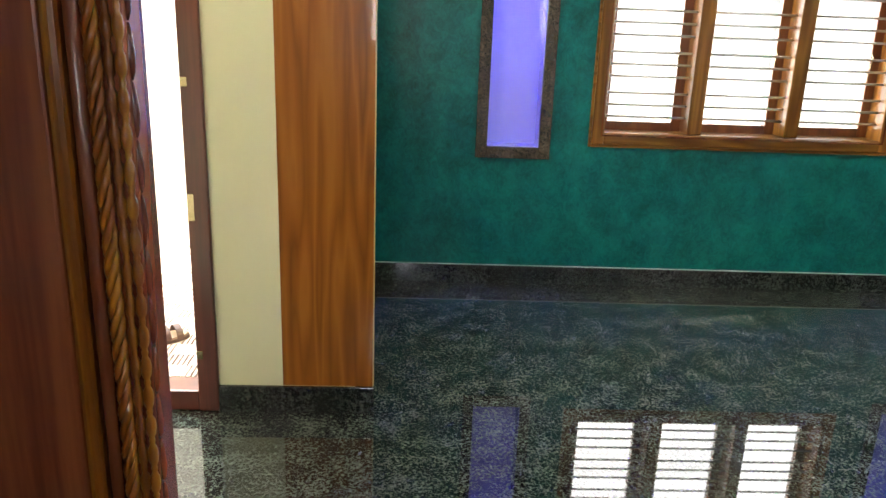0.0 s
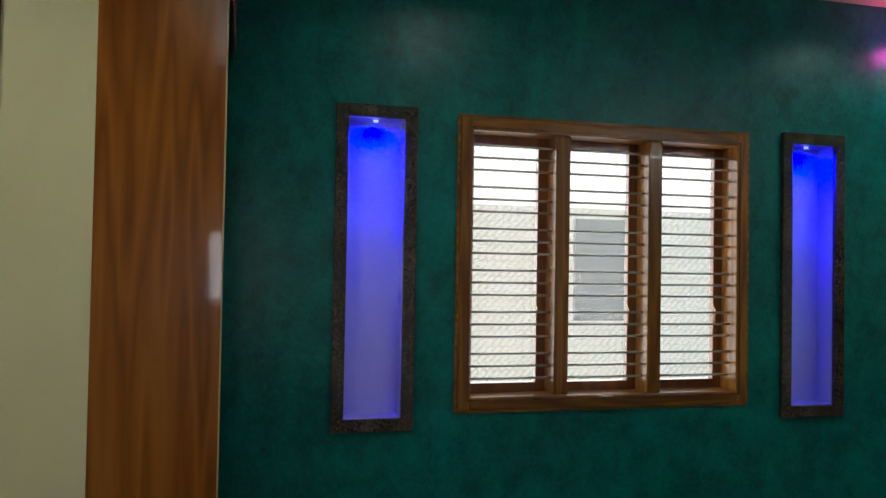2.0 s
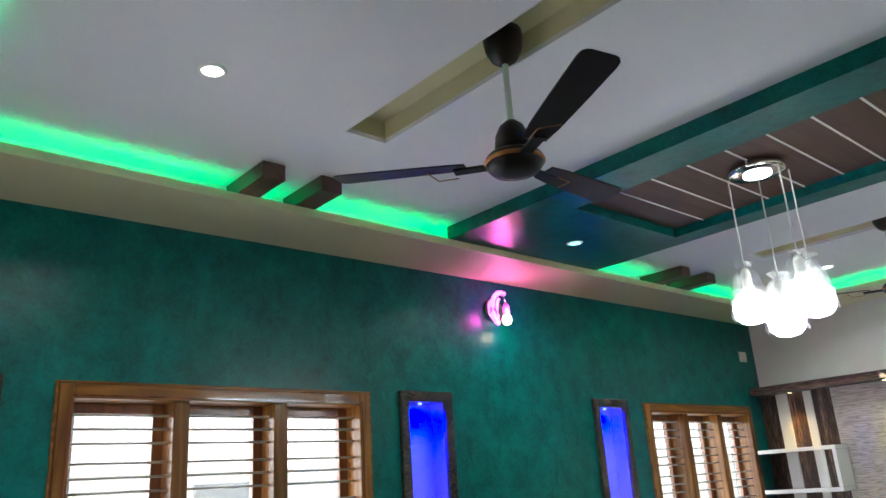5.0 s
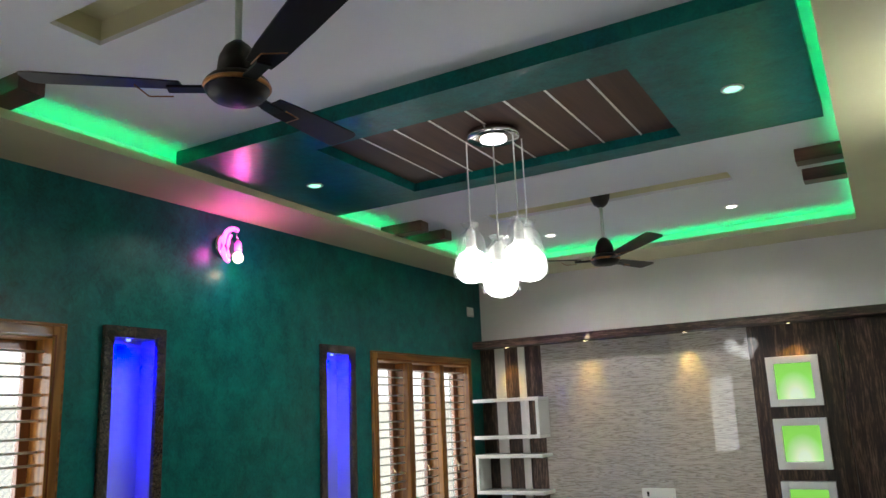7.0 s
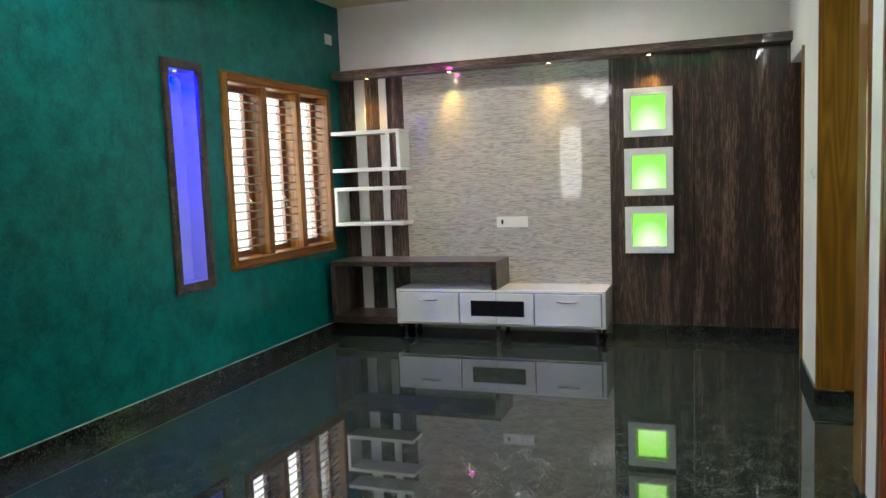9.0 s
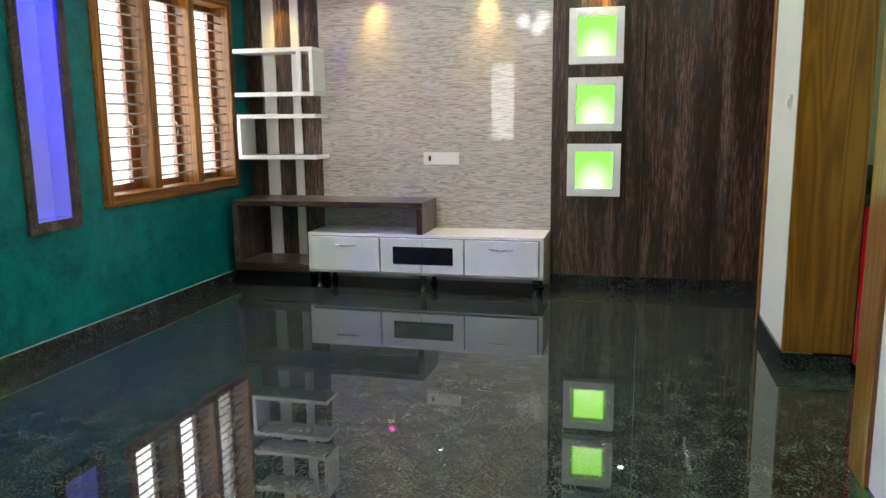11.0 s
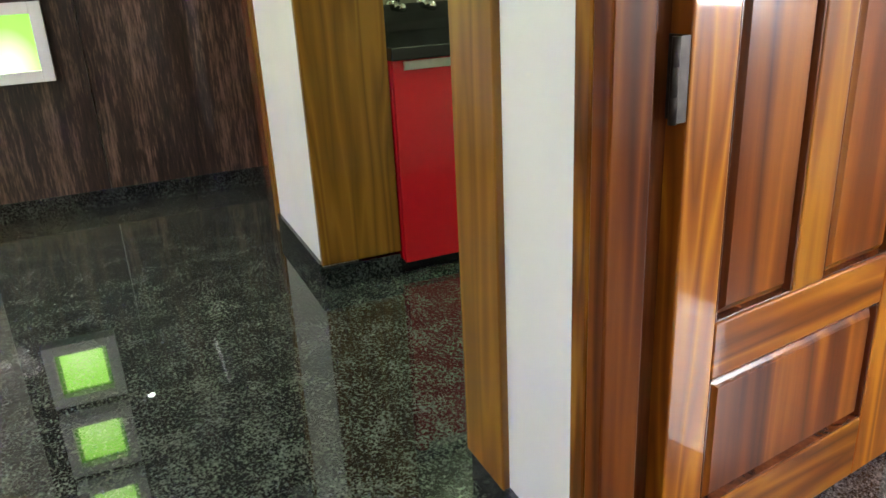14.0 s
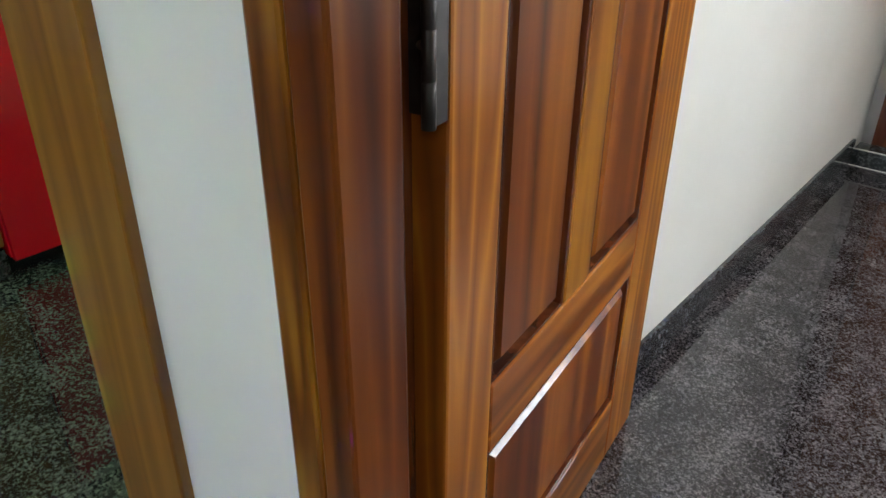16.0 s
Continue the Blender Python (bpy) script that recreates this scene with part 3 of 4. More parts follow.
led_strip(CX0 - 0.028, CX1 + 0.028, CY1 + 0.03, CY1 + 0.042)
led_strip(CX0 - 0.028, CX1 + 0.028, CY0 - 0.042, CY0 - 0.03)
led_strip(CX0 - 0.042, CX0 - 0.03, CY0, CY1)
led_strip(CX1 + 0.03, CX1 + 0.042, CY0, CY1)

# dropped green panel with a boarded recess
GX0, GX1, GY0, GY1, GZ = 2.811, 4.109, 0.903, 3.81, 2.9685
RX0, RX1, RY0, RY1 = 3.053, 3.955, 1.53, 3.09
bm = B()
for a in ((GX0, RX0, GY0, GY1), (RX1, GX1, GY0, GY1), (RX0, RX1, GY0, RY0), (RX0, RX1, RY1, GY1)):
    box(bm, *a, GZ, ZC - 0.0008)
panel = structure("ceiling_panel", bm, M_GREEN, "dropped teal green ceiling panel with a boarded recess", "ceiling")
bm = B()
n = 8
w = (RY1 - RY0) / n
for k in range(n):
    box(bm, RX0, RX1, RY0 + k * w + 0.005, RY0 + (k + 1) * w - 0.005, ZC - 0.028, ZC - 0.002, 0.002)
structure("ceiling_boards", bm, M_PLANK, "brown boards in the recess of the ceiling panel", "ceiling")
bm = B()
for k in range(1, n):
    box(bm, RX0, RX1, RY0 + k * w - 0.0045, RY0 + k * w + 0.0045, ZC - 0.03, ZC - 0.004)
structure("ceiling_board_strips", bm, M_PLASTIC, "white strips between the brown boards", "trim")


def rafter(x, y0, y1):
    e = tagged(obj("ceiling_rafter", box(B(), x - 0.055, x + 0.055, y0, y1, ZS + 0.0415, ZC - 0.0015, 0.004), M_RAFTER), "short dark brown wooden rafter block across the cove", "rafter", "rafters in the cove")


for x in (1.59, 1.885, 4.84, 5.18):
    rafter(x, CY1 - 0.23, CY1 + 0.12)
for x in (4.84, 5.28):
    rafter(x, CY0 - 0.12, CY0 + 0.24)


# ---- lamps ----
def downlight(x, y, z, lens, watts, colour, group="ceiling downlights", r=0.036, label="round white recessed downlight, switched on"):
    e = thing("downlight", Matrix.Translation((x, y, z)), label, "downlight", group)
    part("trim_ring", lathe(B(), [(r + 0.012, 0.0), (r + 0.012, -0.004), (r, -0.006), (r, -0.001)], seg=28), M_PLASTIC, e)
    part("lens", lathe(B(), [(r, -0.002), (r * 0.97, -0.0035)], seg=28), lens, e)
    lamp("downlight_lamp", "AREA", Matrix.Translation((x, y, z - 0.012)), watts, colour, 2 * r, spread=150)


WARMW = (1.0, 0.95, 0.88)
for x, y in ((1.05, 3.013), (5.883, 1.62), (5.873, 3.007)):
    downlight(x, y, ZC, M_LENS, 14, WARMW)
for x, y in ((3.5, 3.47), (3.505, 1.211)):
    downlight(x, y, GZ, M_LENSG, 14, (0.8, 1.0, 0.88))
downlight(-0.16, 2.26, 2.338, M_LENSG, 2.0, (1.0, 0.95, 0.7), "beam downlights", 0.015)
# Unseen downlight, added to brighten the cream wall beside the entrance.
downlight(-1.15, 1.9, ZS, M_LENSG, 11, (1.0, 0.97, 0.74), r=0.09)


# ---- windows in the green wall ----
def window(k, u0, u1):
    e = thing("window_%d" % k, GW @ Matrix.Translation((u0, 0, WZ0)), "varnished wood window with three barred bays and frosted panes", "window", kind="structure")
    W, H, f = u1 - u0, WZ1 - WZ0, 0.062
    for name, a, mt in (("window_frame", (0, f, 0, H), M_WIN), ("window_frame", (W - f, W, 0, H), M_WIN), ("window_frame", (f, W - f, H - f, H), M_WIN_H), ("window_frame", (f, W - f, 0, f), M_WIN_H)):
        cuboid(name, mt, e, a[0], a[1], -0.022, 0.12, a[2], a[3], 0.006)
    b = 0.014
    for a in ((-b, 0, -b, H + b), (W, W + b, -b, H + b), (0, W, H, H + b), (0, W, -b, 0)):
        cuboid("beading", M_WIN_H, e, a[0], a[1], -0.014, -0.0005, a[2], a[3], 0.003)
    # Dark strips on the frame face imitate the shade line of a groove.
    g = 0.044
    for a, mt in (((g, g + 0.008, g, H - g), M_TEAK_DK), ((W - g - 0.008, W - g, g, H - g), M_TEAK_DK), ((g + 0.0085, W - g - 0.0085, H - g - 0.008, H - g), M_TEAK_DK), ((g + 0.0085, W - g - 0.0085, g, g + 0.008), M_TEAK_DK)):
        cuboid("frame_bead", mt, e, a[0], a[1], -0.026, -0.0222, a[2], a[3], 0.0012)
    bay = (W - 2 * f - 2 * 0.075) / 3
    for i in range(3):
        x0 = f + i * (bay + 0.075)
        x1 = x0 + bay
        if i:
            cuboid("mullion", M_WIN, e, x0 - 0.075, x0, -0.012, 0.12, f, H - f, 0.006)
        for g in range(6):
            for j in range(3):
                z = H - f - 0.06 - g * 0.203 - j * 0.06
                part("bar", tube(B(), [(x0, 0.045, z), (x1, 0.045, z)], 0.006, 8), M_BAR, e)
        s = 0.045
        for a, mt in (((x0 - 0.03, x0 + s, f - 0.03, H - f + 0.03), M_SASH), ((x1 - s, x1 + 0.03, f - 0.03, H - f + 0.03), M_SASH), ((x0 + s + 0.0005, x1 - s - 0.0005, H - f - s, H - f + 0.03), M_SASH), ((x0 + s + 0.0005, x1 - s - 0.0005, f - 0.03, f + s), M_SASH)):
            cuboid("sash", mt, e, a[0], a[1], 0.1205, 0.16, a[2], a[3], 0.003)
        p = cuboid("pane", M_FROST, e, x0 + s, x1 - s, 0.14, 0.144, f + s, H - f - s, 0)
        p.visible_shadow = False
        part("latch", tube(B(), [(x1 - s - 0.004, 0.12, 0.5), (x1 - s, 0.1, 0.47), (x1 - s - 0.01, 0.095, 0.43), (x1 - s - 0.002, 0.1, 0.39)], 0.004, 6), M_BRASS, e)


for k, (u0, u1) in enumerate(WINDOWS):
    window(k + 1, u0, u1)


# ---- lit niches ----
def niche(u0, u1):
    e = thing("wall_niche", GW @ Matrix.Translation((u0, 0, NZ0)), "tall wall niche framed in brown granite and lit blue", "niche", "niches in the green wall")
    W, H, f = u1 - u0, NZ1 - NZ0, 0.058
    for a in ((0, f, 0, H), (W - f, W, 0, H), (f, W - f, H - f, H), (f, W - f, 0, f)):
        cuboid("frame", M_NICHE, e, a[0], a[1], -0.025, 0.0, a[2], a[3], 0.003, "speckled brown granite surround")
    cuboid("back", M_BLUECAST, e, f - 0.004, W - f + 0.004, 0.11, 0.12, f - 0.009, H - f + 0.009, 0)
    for a in ((f - 0.003, f + 0.003, f, H - f), (W - f - 0.003, W - f + 0.003, f, H - f), (f, W - f, H - f - 0.003, H - f + 0.003), (f, W - f, f - 0.003, f + 0.003)):
        cuboid("lining", M_BLUECAST, e, a[0], a[1], 0.0005, 0.1095, a[2], a[3], 0)
    part("spot_lens", lathe(B(), [(0.012, H - f - 0.004), (0.011, H - f - 0.012)], (W / 2, 0.045, 0), 14), M_BLUE, e, "small blue spotlight")
    lamp("niche_lamp", "SPOT", GW @ Matrix.Translation((u0 + W / 2, 0.05, NZ0 + H - f - 0.02)) @ pose(0, 0, 0, 8, 0, 0), 110, (0.0, 0.0, 1.0), 0.012, spot=165)


for u0, u1 in NICHES:
    niche(u0, u1)

# ---- wall lamp and socket on the green wall ----
e = thing("wall_lamp", GW @ Matrix.Translation((3.56, -0.001, 2.715)) @ Matrix.Scale(1.05, 4), "curved neon wall lamp glowing pink with a hanging bulb", "wall lamp")
part("backplate", lathe(B(), [(0.075, 0.0), (0.075, -0.018), (0.06, -0.024)], (0, 0, 0.02), 28, "y"), M_CHROME, e)
arc = [(0.055, -0.055, 0.118), (0.025, -0.055, 0.122), (-0.005, -0.055, 0.114), (-0.03, -0.055, 0.095), (-0.046, -0.055, 0.065), (-0.052, -0.055, 0.03), (-0.052, -0.055, -0.01), (-0.046, -0.055, -0.045), (-0.03, -0.055, -0.068), (-0.01, -0.055, -0.075)]
part("neon_tube", tube(B(), arc, 0.014, 10), M_PINK, e, "pink glowing arch")
part("neon_tube", tube(B(), [(p[0] + 0.03, p[1] - 0.006, p[2] - 0.015) for p in arc[3:8]], 0.008, 8), M_PINK, e, "pink glowing arch")
part("arm", tube(B(), [(0, -0.02, 0.02), (0.0, -0.05, 0.1), (0.03, -0.07, 0.11), (0.042, -0.075, 0.05)], 0.004, 8), M_CHROME, e)
part("bulb_holder", lathe(B(), [(0.012, 0.05), (0.022, 0.03), (0.024, 0.0), (0.02, -0.02)], (0.042, -0.075, 0.0), 16), M_PINKCAP, e)
part("bulb", lathe(B(), [(0.018, -0.02), (0.03, -0.04), (0.032, -0.055), (0.024, -0.075), (0.008, -0.084)], (0.042, -0.075, 0.0), 18), M_BULB, e, "warm white bulb")
lamp("wall_lamp_glow", "POINT", GW @ Matrix.Translation((3.565, -0.14, 2.7)), 7.0, (1, 0.08, 0.62), 0.04)
lamp("wall_bulb_glow", "POINT", GW @ Matrix.Translation((3.615, -0.13, 2.58)), 1.5, (1, 0.75, 0.45), 0.03)

e = thing("switch_plate", GW @ Matrix.Translation((6.68, -0.001, 2.62)), "white plastic socket plate high on the green wall", "socket")
cuboid("plate", M_PLASTIC, e, -0.06, 0.06, -0.012, 0, -0.045, 0.045, 0.004)
cuboid("rocker", M_PLASTIC, e, -0.02, 0.02, -0.017, -0.0121, -0.02, 0.02, 0.002)


# ---- ceiling fans ----
def fan(x, y, turn, name="ceiling_fan"):
    zt = ZC + 0.068
    e = thing(name, Matrix.Translation((x, y, zt)) @ Matrix.Rotation(radians(turn), 4, "Z"), "dark brown three-blade ceiling fan at rest", "ceiling fan", "ceiling fans")
    part("hanger", lathe(B(), [(0.03, 0.031), (0.03, -0.005)], seg=16), M_FAN, e)
    part("canopy", lathe(B(), [(0.066, 0.0), (0.068, -0.03), (0.062, -0.07), (0.045, -0.105), (0.018, -0.125)], seg=24), M_FAN, e)
    part("rod", lathe(B(), [(0.011, -0.1), (0.011, -0.42)], seg=12), M_FANROD, e, "pale downrod")
    part("lower_canopy", lathe(B(), [(0.018, -0.335), (0.04, -0.355), (0.056, -0.39), (0.062, -0.445)], seg=24), M_FAN, e)
    part("motor", lathe(B(), [(0.05, -0.445), (0.082, -0.455), (0.094, -0.468), (0.098, -0.482), (0.09, -0.5), (0.075, -0.516), (0.035, -0.523), (0.005, -0.525)], seg=32), M_FAN, e)
    part("motor_band", lathe(B(), [(0.0975, -0.476), (0.1, -0.479), (0.1, -0.486), (0.0965, -0.49)], seg=32), M_COPPER, e, "thin copper band")
    for k in range(3):
        R = Matrix.Rotation(radians(120 * k), 4, "Z")
        bm = box(B(), 0.09, 0.2, -0.022, 0.022, -0.49, -0.482, 0.002)
        bm.transform(R)
        part("blade_iron", bm, M_FAN, e)
        bm = B()
        tip = Matrix.Rotation(radians(-3), 4, "Y") @ Matrix.Rotation(radians(-9), 4, "X")
        prof = [(0.16, 0.038), (0.24, 0.046), (0.4, 0.053), (0.57, 0.058), (0.59, 0.055), (0.601, 0.046), (0.605, 0.034)]
        top = [bm.verts.new(tip @ Vector((r, s * h, 0.0))) for s, pr in ((1, prof), (-1, prof[::-1])) for r, h in pr]
        f = bm.faces.new(top)
        ext = bmesh.ops.extrude_face_region(bm, geom=[f])
        bmesh.ops.translate(bm, verts=[v for v in ext["geom"] if isinstance(v, bmesh.types.BMVert)], vec=(0, 0, 0.005))
        bm.transform(R @ Matrix.Translation((0, 0, -0.484)))
        blade = part("blade", bm, M_FAN, e)
        bm = tube(B(), [(0.19, -0.035, -0.494), (0.26, -0.035, -0.494), (0.285, 0.03, -0.486)], 0.002, 6)
        bm.transform(R)
        part("blade_trim", bm, M_COPPER, blade, "copper corner line")


fan(FANS[0][0], FANS[0][1], 126)
fan(FANS[1][0], FANS[1][1], 108)

# ---- pendant cluster ----
PX, PY, PZ = 3.46, 2.32, ZC - 0.0305
e = thing("pendant_light", Matrix.Translation((PX, PY, PZ)), "chrome pendant cluster with glowing globes still wrapped in plastic", "pendant light")
part("canopy", lathe(B(), [(0.05, 0.0), (0.125, -0.006), (0.13, -0.03), (0.125, -0.036), (0.06, -0.038)], seg=36), M_CHROME, e, "round chrome ceiling plate")
part("canopy_lamp", lathe(B(), [(0.065, -0.036), (0.064, -0.046), (0.05, -0.05)], seg=28), M_GLOBE, e, "glowing centre disc")
GLOBES = [(-0.035, 0.132, -0.66), (-0.07, -0.03, -0.75), (0.01, -0.1, -0.65), (0.09, -0.11, -0.665)]
for s, d, z in GLOBES:
    p = Vector((s, d, 0))
    part("cord", tube(B(), [(p.x, p.y, -0.035), (p.x, p.y, z + 0.17)], 0.0035, 6), M_WIRE, e)
    part("holder", lathe(B(), [(0.014, z + 0.18), (0.022, z + 0.16), (0.024, z + 0.1), (0.03, z + 0.08)], (p.x, p.y, 0), 14), M_PLASTIC, e)
    part("globe", lathe(B(), [(0.03, z + 0.075), (0.055, z + 0.06), (0.074, z + 0.025), (0.08, z - 0.01), (0.074, z - 0.045), (0.05, z - 0.073), (0.01, z - 0.083)], (p.x, p.y, 0), 24), M_GLOBE, e, "glowing white glass globe")
    rnd = random.Random(int(100 * s + 300 * d) + 90)
    bm = lathe(B(), [(0.044, z + 0.206), (0.036, z + 0.196), (0.016, z + 0.182), (0.034, z + 0.17), (0.054, z + 0.148), (0.064, z + 0.115), (0.07, z + 0.07), (0.082, z + 0.02), (0.09, z - 0.03), (0.086, z - 0.055)], (p.x, p.y, 0), 26)
    for v in bm.verts:
        v.co += Vector((rnd.uniform(-1, 1), rnd.uniform(-1, 1), rnd.uniform(-1, 1))) * 0.006
    part("plastic_bag", bm, M_FILM, e, "crumpled clear plastic wrapping")

# ---- television wall ----
def panel_board(name, y0, y1, z0, z1, x, mat, label):
    ob = obj(name, box(B(), x, XT - 0.001, y0, y1, z0, z1, 0.002), mat)
    return tagged(ob, label, "wall panel", kind="structure")


panel_board("wall_panel_grey", 1.763, 3.56, 0.1, 2.262, 6.82, M_GREY, "glossy grey travertine-look panel behind the television unit")
panel_board("wall_panel_dark", 3.562, 4.19, 0.0, 2.262, 6.83, M_LAM, "dark bark-look laminate panel behind the shelves")
panel_board("wall_panel_dark_boxes", 1.122, 1.761, 0.1, 2.262, 6.816, M_LAM, "dark bark-look laminate panel with lit boxes")
panel_board("wall_panel_dark_end", 0.26, 1.119, 0.1, 2.262, 6.824, M_LAM, "dark bark-look laminate panel beside the corner door")
canopy = thing("panel_canopy", Matrix.Translation((6.66, 0.26, 2.2645)), "glossy dark laminate canopy with warm spotlights over the panelling", "canopy")
cuboid("board", M_LAM_H, canopy, 0.0125, 0.239, 0.0, 3.92, 0.0, 0.066, 0.003)
cuboid("front_lip", M_LAM_H, canopy, 0.0, 0.012, 0.0, 3.92, 0.0, 0.066, 0.003)


def warm_spot(y, x=6.73, watts=26):
    e = thing("canopy_spotlight", Matrix.Translation((x, y, 2.264)), "small chrome spotlight glowing warm under the canopy", "spotlight", "canopy spotlights")
    part("ring", lathe(B(), [(0.024, 0.0), (0.024, -0.005), (0.017, -0.008)], seg=20), M_CHROME, e)
    part("lens", lathe(B(), [(0.016, -0.0075), (0.014, -0.0095)], seg=16), M_WARM, e)
    lamp("canopy_lamp", "SPOT", Matrix.Translation((x, y, 2.245)) @ pose(0, 0, 0, 0, -9), watts, (1.0, 0.6, 0.12), 0.008, spot=50)


for y in (3.86, 3.09, 2.23, 1.44):
    warm_spot(y, watts=70 if y < 2 else 30)

for y0, y1 in ((3.93, 4.03), (3.722, 3.79)):
    ob = obj("white_strip", box(B(), 6.812, 6.829, y0, y1, 0.13, 2.262, 0.002), M_GLOSSW)
    tagged(ob, "white gloss vertical strip on the dark panel", "trim", "white strips", "structure")


def shelf_unit(name, z0, z1, yl, yr, side, label):
    e = thing(name, Matrix.Translation((6.57, yr, z0)), label, "shelf", "white display shelves")
    L, H, D = yl - yr, z1 - z0, 0.24
    cuboid("lower_board", M_GLOSSW, e, 0, D, 0, L, 0, 0.032)
    cuboid("upper_board", M_GLOSSW, e, 0, D, 0, L, H - 0.032, H)
    if side == "right":
        cuboid("side_board", M_GLOSSW, e, 0, D, 0, 0.03, 0.0325, H - 0.0325)
        cuboid("inner_post", M_GLOSSW, e, 0, 0.03, 0.1, 0.13, 0.0325, H - 0.0325)
    else:
        cuboid("side_board", M_GLOSSW, e, 0, D, L - 0.03, L, 0.0325, H - 0.0325)


shelf_unit("display_shelf", 1.438, 1.795, 4.16, 3.51, "right", "white gloss display shelf closed at its outer end")
shelf_unit("display_shelf", 0.963, 1.305, 4.155, 3.50, "left", "white gloss display shelf closed beside the green wall")

e = thing("side_console", Matrix.Translation((6.40, 2.635, 0)), "dark bark-look console shelf reaching over the white unit", "console")
cuboid("top", M_LAM_H, e, 0, 0.415, 0, 1.505, 0.622, 0.665)
cuboid("end_board", M_LAM, e, 0, 0.415, 0, 0.045, 0.4325, 0.6215)
cuboid("leg_board", M_LAM, e, 0, 0.415, 1.465, 1.505, 0.186, 0.6215)
cuboid("base", M_LAM_H, e, 0.01, 0.425, 0.9, 1.505, 0.12, 0.1855)
cuboid("plinth", M_BLACK, e, 0.06, 0.42, 0.9, 1.495, 0.0, 0.1195)

e = thing("television_unit", Matrix.Translation((6.40, 1.765, 0)), "low white gloss television unit with two drawers and a glazed middle", "cabinet")
W = 1.768
cuboid("body", M_GLOSSW, e, 0.0185, 0.415, 0, W, 0.13, 0.4315)
# Thin grey sheet behind the fronts draws the shade in their gaps.
cuboid("gap_shade", M_GAPSHADE, e, 0.0176, 0.0184, 0.027, W - 0.027, 0.144, 0.411, 0, "grey sheet painting the shade in the gaps round the fronts")
for k, (y0, y1) in enumerate(((0.035, 0.56), (1.205, 1.735))):
    d = cuboid("drawer_front", M_GLOSSW, e, 0.0, 0.0175, y0, y1, 0.15, 0.405)
    c = (y0 + y1) / 2
    part("handle", tube(B(), [(0.002, c - 0.085, 0.345), (-0.02, c - 0.07, 0.345), (-0.026, c, 0.34), (-0.02, c + 0.07, 0.345), (0.002, c + 0.085, 0.345)], 0.006, 8), M_CHROME, d, "bowed chrome handle")
for y0, y1 in ((0.572, 0.882), (0.888, 1.193)):
    d = cuboid("door", M_GLOSSW, e, 0.0, 0.0175, y0, y1, 0.15, 0.405)
    g = (y0 + 0.075, y1 + 0.003) if y0 < 0.7 else (y0 - 0.003, y1 - 0.095)
    cuboid("glass", M_BLACK, d, -0.003, -0.0005, g[0], g[1], 0.215, 0.345, 0.001, "black glass inset")
for y in (0.06, 0.88, 1.7):
    for x in (0.05, 0.36):
        part("leg", lathe(B(), [(0.028, 0.0), (0.03, 0.012), (0.018, 0.02), (0.016, 0.07), (0.024, 0.085), (0.016, 0.1), (0.026, 0.129)], (x, y, 0), 16), M_BLACK, e)

e = thing("socket_strip", Matrix.Translation((6.819, 2.456, 0.915)), "white socket strip with a dark switch on the grey panel", "socket")
cuboid("plate", M_PLASTIC, e, -0.012, 0, 0, 0.275, 0, 0.093, 0.004)
cuboid("switch", M_BLACK, e, -0.016, -0.0122, 0.215, 0.232, 0.028, 0.066, 0.002)
for y in (0.03, 0.075, 0.12, 0.165):
    cuboid("module", M_PLASTIC, e, -0.0145, -0.0122, y, y + 0.038, 0.02, 0.073, 0.001)


def lit_box(z0, z1):
    e = thing("lit_box", Matrix.Translation((6.72, 1.264, z0)), "square white box frame with glowing lime green back", "wall light", "lit boxes on the dark panel")
    W, H, f = 0.375, z1 - z0, 0.055
    for a in ((0, f, 0, H), (W - f, W, 0, H), (f, W - f, H - f, H), (f, W - f, 0, f)):
        cuboid("frame", M_GLOSSW, e, 0, 0.095, a[0], a[1], a[2], a[3], 0.003)
    bk = part("glowing_back", box(B(), -0.004, 0.004, -W / 2 + f, W / 2 - f, -H / 2 + f, H / 2 - f), M_BOX, e, "lime green back glowing with a painted paler pool")
    bk.location = (0.06, W / 2, H / 2)
    lamp("box_lamp", "AREA", Matrix.Translation((6.76, 1.264 + W / 2, z0 + H / 2)) @ pose(0, 0, 0, 0, 90), 0.5, (0.45, 1.0, 0.15), 0.22, 0.22)


for z0, z1 in ((1.625, 2.005), (1.16, 1.535), (0.698, 1.072)):
    lit_box(z0, z1)


# ---- south wall: corner door, kitchen, bedroom door ----
e = thing("door_1", Matrix.Translation((5.885, 0.28, 0)), "closed wooden door in an orange-brown frame in the corner", "door", kind="structure")
cuboid("door_frame", M_LINING, e, 0.0, 0.07, 0.0, 0.152, 0.0, 2.12, 0.004)
cuboid("door_frame", M_LINING, e, 0.895, 0.925, 0.0, 0.02, 0.0, 2.12, 0.004)
cuboid("door_frame", M_LINING, e, 0.0705, 0.8945, 0.0, 0.02, 2.05, 2.12, 0.004)
cuboid("leaf", M_TEAK_DK, e, 0.072, 0.893, 0.0, 0.035, 0.008, 2.048, 0.003)

e = thing("bell_switch", Matrix.Translation((5.35, YS + 0.001, 1.32)), "small white bell switch on the off-white wall", "switch")
cuboid("plate", M_PLASTIC, e, -0.04, 0.04, 0.0, 0.012, -0.04, 0.04, 0.004)
cuboid("rocker", M_PLASTIC, e, -0.014, 0.014, 0.0125, 0.018, -0.02, 0.02, 0.003)

